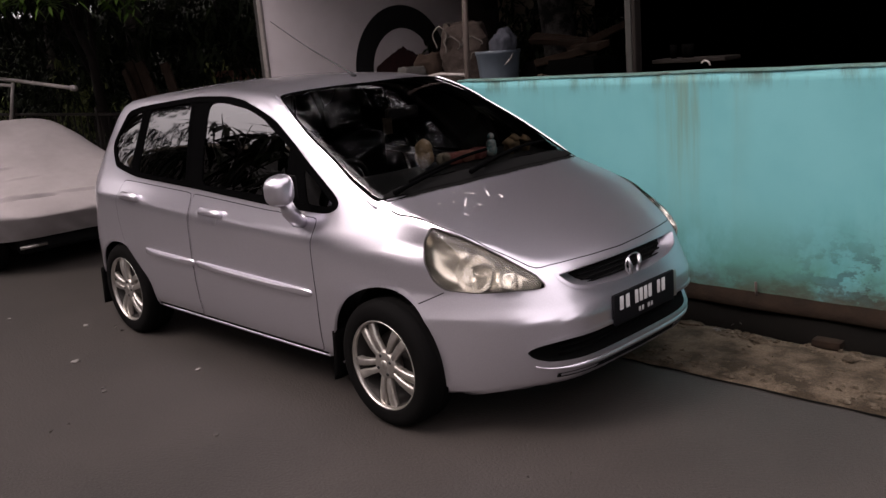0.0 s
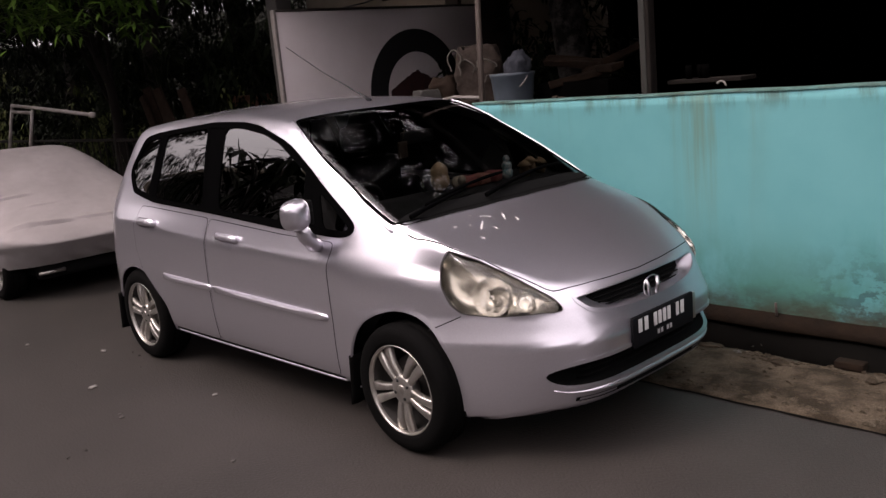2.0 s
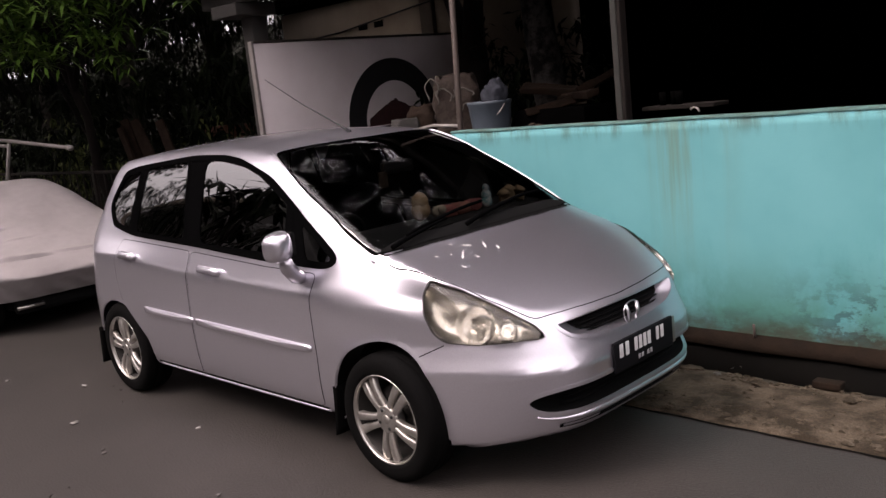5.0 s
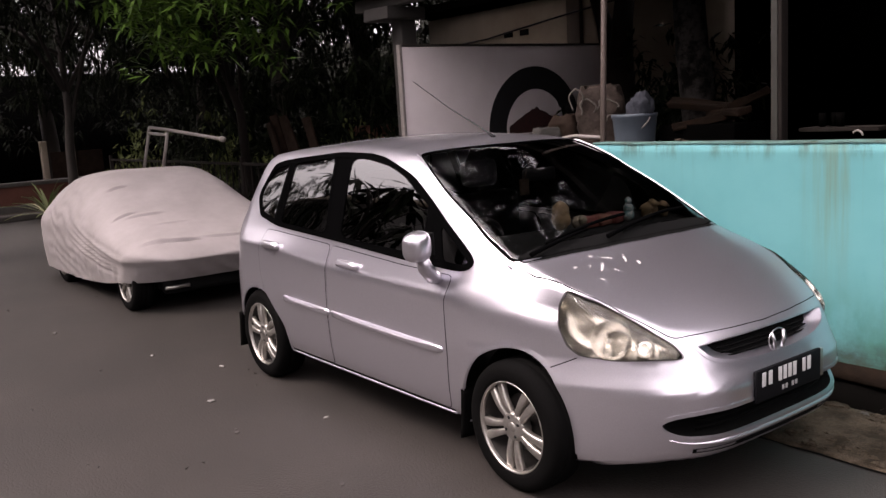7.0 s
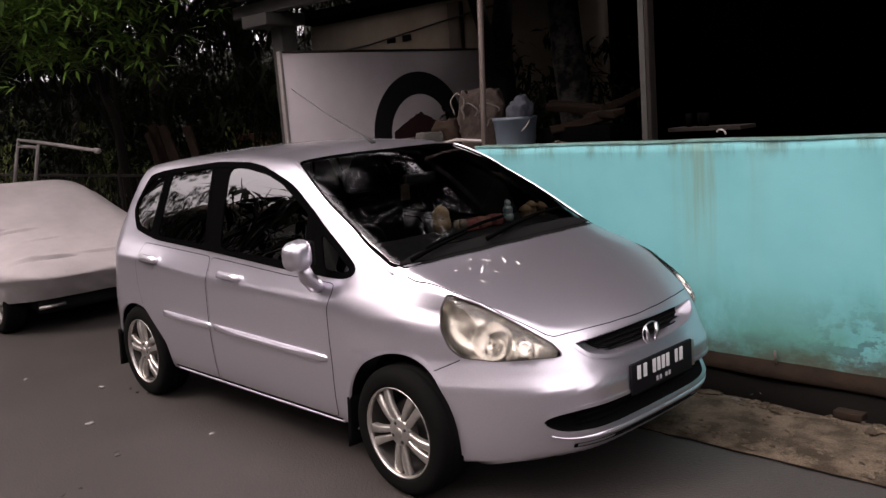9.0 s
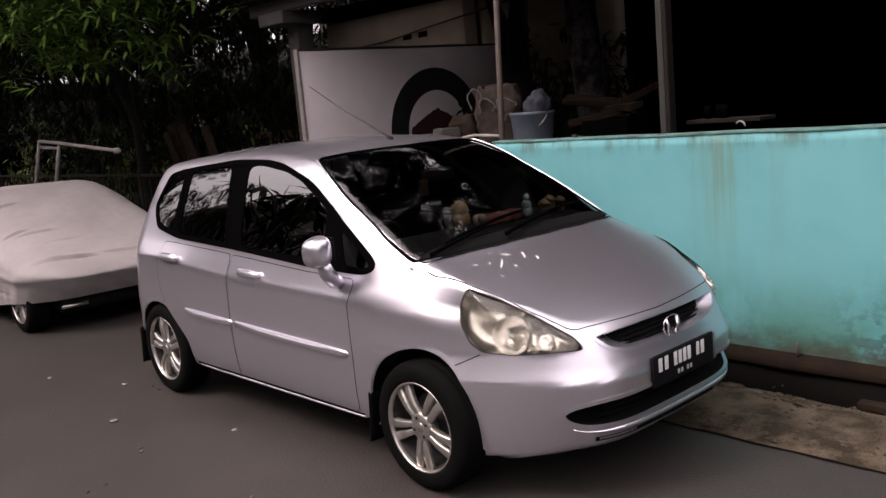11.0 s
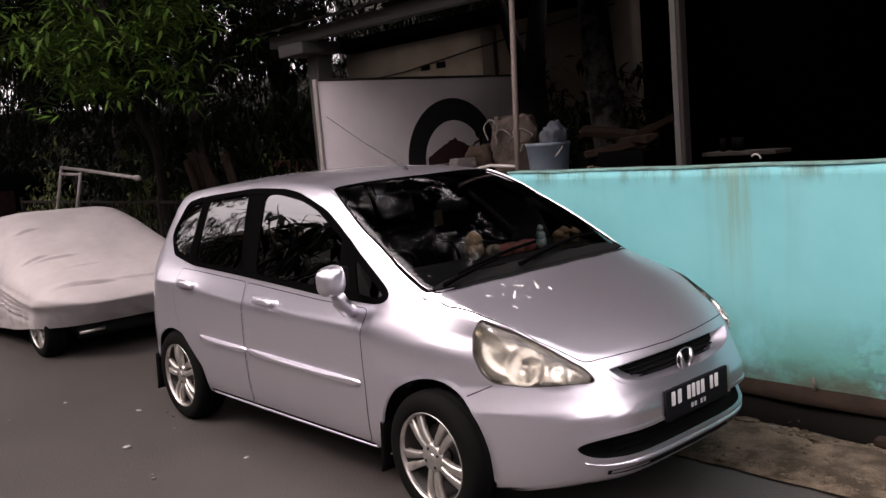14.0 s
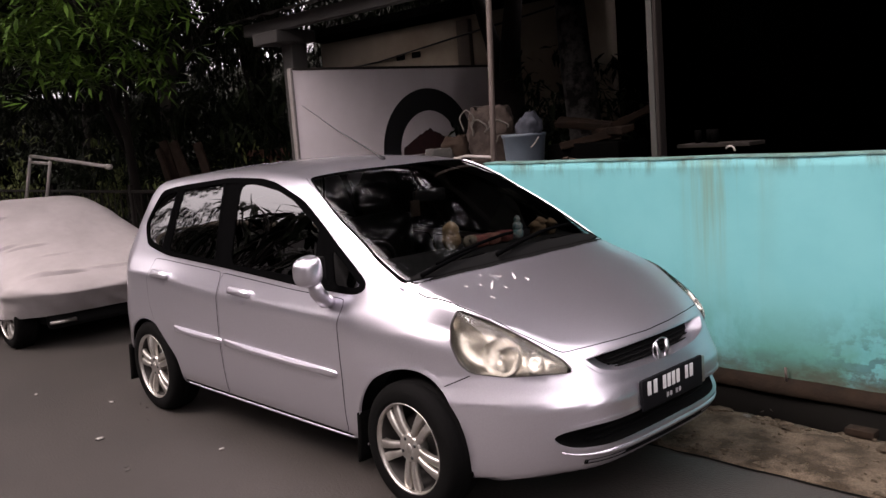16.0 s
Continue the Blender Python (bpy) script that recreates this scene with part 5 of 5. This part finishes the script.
# ---- trees ----
def leaves(clusters, seed, length=.20, width=.040, per=11, droop=.55, low=-1.1):
    """Rosettes of long folded leaves, each its own island."""
    r = np.random.RandomState(seed)
    n = len(clusters) * per
    c = np.repeat(np.array(clusters), per, 0) + r.normal(0, .05, (n, 3))
    az = r.uniform(0, 2 * np.pi, n)
    el = r.uniform(low, .55, n) - droop * .4
    ln = length * r.uniform(.6, 1.25, n)
    d = np.stack([np.cos(az) * np.cos(el), np.sin(az) * np.cos(el), np.sin(el)], 1)
    s = np.stack([-np.sin(az), np.cos(az), r.normal(0, .35, n)], 1)
    s /= np.linalg.norm(s, axis=1)[:, None]
    w = width * r.uniform(.7, 1.2, n)
    a = c + d * .03
    mid = c + d * (ln * .5)[:, None] - np.array([0, 0, 1]) * (ln * .06)[:, None]
    tip = c + d * ln[:, None] - np.array([0, 0, 1]) * (ln * droop * .55)[:, None]
    v = np.stack([a, mid + s * w[:, None] * .5, tip, mid - s * w[:, None] * .5, mid - np.array([0, 0, .008])], 1).reshape(-1, 3)
    k = np.arange(n) * 5
    q = np.concatenate([np.stack([k, k + 1, k + 4], 1), np.stack([k + 1, k + 2, k + 4], 1), np.stack([k + 2, k + 3, k + 4], 1), np.stack([k + 3, k, k + 4], 1)])
    return v, q


def quick_mesh(name, v, q, mat):
    me = bpy.data.meshes.new(name)
    me.vertices.add(len(v))
    me.vertices.foreach_set("co", v.astype(np.float32).ravel())
    me.loops.add(q.size)
    me.loops.foreach_set("vertex_index", q.astype(np.int32).ravel())
    me.polygons.add(len(q))
    me.polygons.foreach_set("loop_start", np.arange(0, q.size, q.shape[1], dtype=np.int32))
    me.update(calc_edges=True)
    me.validate()
    me.materials.append(mat)
    return me


def tree(name, at, height, crown_r, crown_z, count, seed, leaf, bark, label, trunk=.16, length=.20, lean=(0, 0), squash=.7, droop=.55, low=-1.1, wide=.165):
    """A tapered trunk with limbs that end in rosettes of leaves."""
    t = thing(name, at, label, "tree")
    r = random.Random(seed)
    pts = [(lean[0] * k / 6 + r.uniform(-.06, .06), lean[1] * k / 6 + r.uniform(-.06, .06), height * k / 6) for k in range(7)]
    bm = tube(pts, [trunk * (1.15 - .12 * k) for k in range(7)], 14)
    ends = []
    for i in range(11):
        a, z = 2 * math.pi * i / 11 + r.uniform(-.3, .3), height * r.uniform(.45, 1.0)
        k = min(int(z / height * 6), 5)
        base = Vector(pts[k]).lerp(Vector(pts[k + 1]), .5)
        out = crown_r * r.uniform(.5, .95)
        end = Vector((lean[0] + out * math.cos(a), lean[1] + out * math.sin(a), crown_z + r.uniform(-.6, .8) * crown_r * squash))
        mid = base.lerp(end, .5) + Vector((0, 0, .25))
        tube([base, mid, end], [trunk * .5, trunk * .3, trunk * .1], 7, bm)
        ends.append((base, mid, end))
    part("trunk", bm, bark, t)
    cl = []
    while len(cl) < count:
        if r.random() < .35:
            b, m, e = r.choice(ends)
            c = m.lerp(e, r.random()) + Vector([r.gauss(0, .35) for _ in range(3)])
        else:
            d = Vector([r.gauss(0, 1) for _ in range(3)]).normalized() * (r.random() ** .45)
            c = Vector((lean[0] + d.x * crown_r, lean[1] + d.y * crown_r, crown_z + d.z * crown_r * squash))
            if noise.noise((c + Vector(at)) * .9) < -.12:
                continue
        cl.append(tuple(c))
    v, q = leaves(cl, seed, length, length * (.2 if length > .5 else wide), 11, droop, low)
    crown = new("crown", quick_mesh("crown", v, q, leaf))
    crown.parent = t
    return t


tree("mango_tree", (-8.8, 2.3, 0), 3.6, 1.2, 3.35, 300, 4, LEAF, DARK_WOOD, "leafy mango tree with long drooping bright green leaves", .07, .22, (1.5, -1.35), .8, .40, -.7, .21)
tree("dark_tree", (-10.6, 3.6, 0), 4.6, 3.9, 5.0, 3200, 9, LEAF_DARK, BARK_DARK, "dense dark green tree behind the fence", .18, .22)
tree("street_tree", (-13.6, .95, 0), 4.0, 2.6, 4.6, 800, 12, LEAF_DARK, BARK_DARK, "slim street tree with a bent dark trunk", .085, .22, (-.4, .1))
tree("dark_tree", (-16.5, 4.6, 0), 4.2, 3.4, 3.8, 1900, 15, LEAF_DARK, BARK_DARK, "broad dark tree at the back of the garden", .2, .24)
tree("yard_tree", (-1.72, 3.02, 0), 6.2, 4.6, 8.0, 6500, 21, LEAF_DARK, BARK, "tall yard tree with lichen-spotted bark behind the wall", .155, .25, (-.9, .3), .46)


def forked_trunk():
    t = thing("forked_tree", (-3.75, 4.1, 0), "dark forked trunk in front of the house", "tree")
    bm = tube([(0, 0, 0), (.03, 0, 1.2), (0, .02, 2.1)], [.24, .19, .17], 12)
    tube([(-.03, 0, 1.95), (-.16, 0, 2.5), (-.42, 0, 3.2)], [.13, .09, .06], 9, bm)
    tube([(.04, 0, 1.95), (.10, 0, 2.5), (.16, .1, 3.3)], [.14, .11, .09], 9, bm)
    part("trunk", bm, DARK_WOOD, t)
    r = random.Random(77)
    v, q = leaves([(.75 + r.gauss(0, .28), .1 + r.gauss(0, .25), 1.55 + r.gauss(0, .38)) for _ in range(150)], 77, .16, .05)
    crown = new("crown", quick_mesh("crown", v, q, LEAF_DARK))
    crown.parent = t
    return t


forked_trunk()
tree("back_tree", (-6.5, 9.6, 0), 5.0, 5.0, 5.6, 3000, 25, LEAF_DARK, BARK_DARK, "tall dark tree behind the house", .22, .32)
# high canopies added to keep skylight off the garden and the parked cars
tree("added_canopy_tree", (-11.5, 6.4, 0), 7.5, 6.0, 8.8, 2400, 28, LEAF_DARK, BARK_DARK, "tall broad tree added to shade the bend", .24, .34, (0, -1.5), .45)
tree("added_shade_tree", (-12.4, -4.6, 0), 6.4, 5.2, 7.4, 2600, 71, LEAF_DARK, BARK_DARK, "unseen spreading tree added to shade the garden and parked cars", .24, .45, (2.6, 4.6), .33)
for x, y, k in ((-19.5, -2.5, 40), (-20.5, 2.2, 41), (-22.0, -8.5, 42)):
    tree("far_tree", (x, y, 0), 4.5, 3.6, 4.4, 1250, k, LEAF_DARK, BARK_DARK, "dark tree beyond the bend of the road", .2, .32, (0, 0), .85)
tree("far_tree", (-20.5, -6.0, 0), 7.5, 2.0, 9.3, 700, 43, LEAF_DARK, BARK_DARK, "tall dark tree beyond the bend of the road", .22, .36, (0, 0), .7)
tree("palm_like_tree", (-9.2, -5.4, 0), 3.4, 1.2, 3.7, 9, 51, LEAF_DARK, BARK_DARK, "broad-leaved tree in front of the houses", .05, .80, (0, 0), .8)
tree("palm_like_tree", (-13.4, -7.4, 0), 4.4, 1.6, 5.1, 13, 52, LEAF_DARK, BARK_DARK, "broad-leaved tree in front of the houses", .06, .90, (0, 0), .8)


def hedge():
    r = random.Random(31)
    cl = []
    for i in range(2600):
        x, y = r.uniform(-26, -5.2), r.uniform(5.5, 9.5)
        z = r.uniform(.1, 4.4)
        cl.append((x, y + .15 * z, z))
    for i in range(900):
        cl.append((r.uniform(-13, -6), r.uniform(2.6, 5.0), r.uniform(.1, 2.4)))
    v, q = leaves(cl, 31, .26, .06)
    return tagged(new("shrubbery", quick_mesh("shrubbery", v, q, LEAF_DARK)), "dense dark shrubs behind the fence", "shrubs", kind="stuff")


hedge()


def garden_shrub(at, size, seed):
    r = random.Random(seed)
    cl = [(r.gauss(0, size), r.gauss(0, size * .6), .25 + abs(r.gauss(0, size * 1.4))) for _ in range(70)]
    v, q = leaves(cl, seed, .15, .04, 9)
    ob = new("garden_shrub", quick_mesh("garden_shrub", v, q, LEAF_LIT))
    ob.matrix_world = Matrix.Translation(at)
    return tagged(ob, "garden shrub behind the fence, its leaves coloured as lit", "shrub", "garden shrubs")


for i, (x, y, z, s) in enumerate(((-11.6, 3.0, 1.0, .38), (-12.6, 3.3, .7, .34), (-7.6, 3.0, .7, .36), (-9.6, 2.9, .5, .30), (-14.4, 2.4, .9, .40))):
    garden_shrub((x, y, z - .5), s, 90 + i)
# plain blocks added against the sky, their shade put into dark colours
tagged(part("backdrop_block", box((-30, -16, 0), (-29.5, 12, 3.6)), SHADE_BLACK), "dark block added beyond the bend against the sky", "bank", kind="structure")
BANK = material("shaded_backdrop", (0.0048, 0.0056, 0.0036), 1.0, second=(0.008, 0.0096, 0.0052), scale=1.5)
tagged(part("backdrop_block", box((-29.5, 11.5, 0), (-17.5, 12.0, 3.9)), BANK), "dark block added behind the gardens against the sky", "bank", kind="structure")
tagged(part("backdrop_block", box((-17.49, 11.5, 0), (-1, 12.0, 8.6)), BANK), "dark block added behind the house against the sky", "bank", kind="structure")


def fence():
    f = thing("iron_fence", (0, 0, 0), "low dark rusty iron fence beside the road", "fence", kind="structure")
    for z in (.35, 1.12):
        part("rail", box((-13.2, 1.47, z), (-5.0, 1.50, z + .035), .004), DARK_WOOD, f)
    for i in range(42):
        x = -13.1 + i * .195
        part("bar", box((x, 1.478, .05), (x + .016, 1.492, 1.16), .002), DARK_WOOD, f)
    for x in (-13.2, -10.4, -7.7, -5.05):
        part("post", box((x - .03, 1.46, 0), (x + .03, 1.51, 1.22), .004), DARK_WOOD, f)
    return f


fence()


def white_rack():
    k = thing("metal_frame", (-9.0, .80, 0), "white painted metal frame standing by the fence", "frame")
    part("upright", tube([(-1.0, 0, 0), (-.40, 0, 1.10), (0, 0, 1.665)], .021, 8), WHITE_METAL, k)
    part("upright", tube([(-.28, 0, 0), (.38, 0, 1.16), (.66, 0, 1.585)], .021, 8), WHITE_METAL, k)
    part("crossbar", tube([(-.06, 0, 1.59), (.64, 0, 1.555)], .02, 8), WHITE_METAL, k)
    part("top_bar", tube([(0, 0, 1.665), (.8, 0, 1.61), (2.36, 0, 1.487)], .021, 8), WHITE_METAL, k)
    part("cap", tube([(2.33, 0, 1.49), (2.40, 0, 1.484)], .031, 10), WHITE_METAL, k)
    return k


white_rack()
PLANK = material("old_plank", (0.010, 0.0062, 0.0046), .95, spec=.05, second=(0.024, 0.016, 0.012), scale=8, bump=.4)
for i, (x, a) in enumerate(((-7.72, 19), (-7.42, 15), (-7.18, 20), (-6.95, 13), (-7.95, 12))):
    bm = box((-.065, -.015, 0), (.065, .015, 1.72 + .05 * (i % 3)), .004)
    tagged(part("leaning_plank", bm, PLANK, at=pose(x, 2.3 + .05 * i, 0, 4, -a, 6 * i)), "old plank leaning behind the fence", "plank", "leaning planks")
tagged(part("far_gate_wall", box((-9.6, 4.2, 0), (-8.2, 4.35, 1.49), .01), BRICK_RED), "low dull red wall behind the planks", "wall", kind="structure")


# ---- the far side of the bend ----
def planter():
    p = thing("planter_wall", (0, 0, 0), "low red planter wall with a grey coping beyond the bend", "planter", kind="structure")
    part("wall", box((-17.2, -3.0, 0), (-16.9, 2.4, .62), .01), BRICK_RED, p)
    part("coping", box((-17.25, -3.0, .622), (-16.86, 2.4, .70), .01), CONCRETE_GREY, p)
    part("footing", box((-16.898, -3.0, 0), (-16.7, 2.4, .24), .01), CONCRETE_GREY, p)
    return p


planter()
tagged(part("kerb", box((-16.2, -30, 0), (-15.9, 1.4, .12), .02), CONCRETE_GREY), "pale concrete kerb along the bend", "kerb", kind="structure")
tagged(part("verge", box((-16.7, -30, 0), (-16.2, 1.4, .10), .01), CONCRETE), "strip of bare earth behind the kerb", "verge", kind="structure")


def gate():
    g = thing("wooden_gate", (-17.6, 1.7, 0), "low brown wooden gate between pale posts", "gate", kind="structure")
    part("leaf", box((-.04, -.2, .05), (.04, .9, 1.25), .01), PLANK, g)
    for y in (-.32, .25):
        part("post", box((-.08, y - .06, 0), (.1, y + .06, 1.5), .01), CREAM, g)
    return g


gate()


def spiky_plant(at, seed, size=.75):
    p = thing("spiky_plant", at, "variegated spiky plant with pale arching leaves", "plant")
    r = random.Random(seed)
    bm = bmesh.new()
    for i in range(26):
        a, e, ln = r.uniform(0, 6.28), r.uniform(.35, 1.35), size * r.uniform(.6, 1.1)
        rows = []
        for k in range(6):
            f = k / 5
            x = ln * f * math.cos(e)
            z = ln * (f * math.sin(e) - .35 * f * f)
            w = .035 * (1 - f ** 2) + .003
            c = Vector((x * math.cos(a), x * math.sin(a), .12 + z))
            s = Vector((-math.sin(a), math.cos(a), 0)) * w
            rows.append((bm.verts.new(c - s), bm.verts.new(c + Vector((0, 0, -.012))), bm.verts.new(c + s)))
        for m, n in zip(rows, rows[1:]):
            bm.faces.new((m[0], m[1], n[1], n[0]))
            bm.faces.new((m[1], m[2], n[2], n[1]))
    part("leaves", bm, LEAF_PALE, p)
    part("stump", tube([(0, 0, 0), (0, 0, .2)], [.09, .05], 8), BARK_DARK, p)
    return p


spiky_plant((-15.2, .80, 0), 1, 1.05)
spiky_plant((-15.3, -.85, 0), 2, .95)


# tuft at the end of the wall
def tuft():
    r = random.Random(8)
    cl = [(1.58 + r.gauss(0, .05), 1.56 + r.gauss(0, .03), .66 + abs(r.gauss(0, .05))) for _ in range(26)]
    v, q = leaves(cl, 8, .07, .018, 7)
    return tagged(new("weed_tuft", quick_mesh("weed_tuft", v, q, LEAF)), "small green weed growing on the low wall", "weed", kind="stuff")


tuft()

# litter and small stones on the road
rnd = random.Random(11)
for x, y, s in ((-2.23, -1.31, .020), (-1.45, -.95, .014), (-1.60, -1.42, .012), (-1.66, -1.40, .010), (-.60, -1.35, .011), (-3.6, -1.2, .014), (-3.5, -1.6, .013), (-5.0, -1.55, .020), (.9, -1.6, .008), (-.2, -2.0, .009), (-2.9, -.95, .018)):
    bm = blob((0, 0, s * .3), (s * 1.3, s, s * .45), .6, rnd.random() * 9, 2)
    tagged(part("litter_scrap", bm, SCRAP if s > .013 else CONCRETE_GREY, at=pose(x, y, 0.0, 0, 0, rnd.uniform(0, 180))), "small pale scrap lying on the asphalt", "litter", "scraps on the road")
r = np.random.RandomState(4)
cl = np.stack([r.uniform(-7, 3, 500), r.uniform(-2.6, 1.1, 500), np.full(500, .012)], 1)
v, q = leaves(cl[:70], 5, .012, .008, 2, 0)
tagged(new("grit", quick_mesh("grit", v, q, CONCRETE_GREY)), "scattered grit and leaf crumbs on the road", "grit", kind="stuff")

# broken concrete along the drain's edge
rnd = random.Random(17)
for i in range(26):
    x = rnd.uniform(.75, 2.9) if i < 20 else rnd.uniform(-.6, .7)
    s = rnd.uniform(.014, .040)
    bm = blob((0, 0, s * .2), (s * 1.5, s, s * .45), .7, i * 1.7, 2)
    tagged(part("concrete_chip", bm, CONCRETE if i % 3 else CONCRETE_GREY, at=pose(x, .99 + .05 * rnd.uniform(-1.6, 1), .018, 0, 0, rnd.uniform(0, 180)), smooth=False), "broken chip of concrete beside the drain", "rubble", "chips along the drain")

# things on the dashboard
def ornament(at, shape, mat, label, group=""):
    bm = bmesh.new()
    for r, h, dx in shape:
        blob((dx, 0, h), (r * .8, r, r), .12, h * 40, 3, bm)
    return tagged(part("ornament", bm, mat, at=at), label, "ornament", group)


DASH = 1.040
TAN = material("tan_plush", (0.27, 0.165, 0.08), .95, second=(0.38, 0.28, 0.18), scale=20, bump=.6)
ornament((-.30, -.19, DASH + .02), ((.052, .045, 0), (.036, .095, 0), (.048, .085, .0)), TAN, "tan plush lump on the dashboard")
ornament((-.27, -.10, DASH + .01), ((.034, .03, 0), (.024, .045, .03)), material("cream_plush", (0.26, 0.22, 0.17), .95, bump=.5), "cream plush lump on the dashboard")
for i in range(3):
    tagged(part("small_case", box((-.04, -.047, 0), (.04, .047, .055), .012), material("case_%d" % i, ((.30, .09, .08), (.36, .16, .12), (.26, .07, .07))[i], .6, second=((.15, .05, .04)), scale=30), at=pose(-.29, -.02 + .10 * i, DASH + .004, 0, 0, 12 * i)), "small reddish case on the dashboard", "case", "cases on the dashboard")
ornament((-.29, .29, DASH), ((.034, .03, 0), (.030, .065, 0), (.020, .105, 0)), material("teal_glaze", (.10, .24, .25), .4, second=(.5, .52, .5), scale=26, mix=.1), "small teal and white ornament on the dashboard")
for i in range(3):
    bm = lathe([(0, 0), (.024, 0), (.030, .03), (.024, .055), (.040, .056), (.020, .078), (0, .088)], 20, "z")
    tagged(part("ornament", bm, TAN, at=(-.28 - .015 * (i % 2), .42 + .065 * i, DASH - .006 + .014 * (i == 1))), "little hat-shaped tan ornament on the dashboard", "ornament", "ornaments on the dashboard")
tagged(part("hanging_charm", box((-.006, -.03, 0), (.006, .03, .085), .004), SACK, at=(-.62, -.13, 1.205)), "small charm hanging below the inside mirror", "charm")
tagged(part("charm_cord", tube([(-.62, -.13, 1.29), (-.625, -.10, 1.35)], .003, 5), SACK), "thin cord of the hanging charm", "cord")
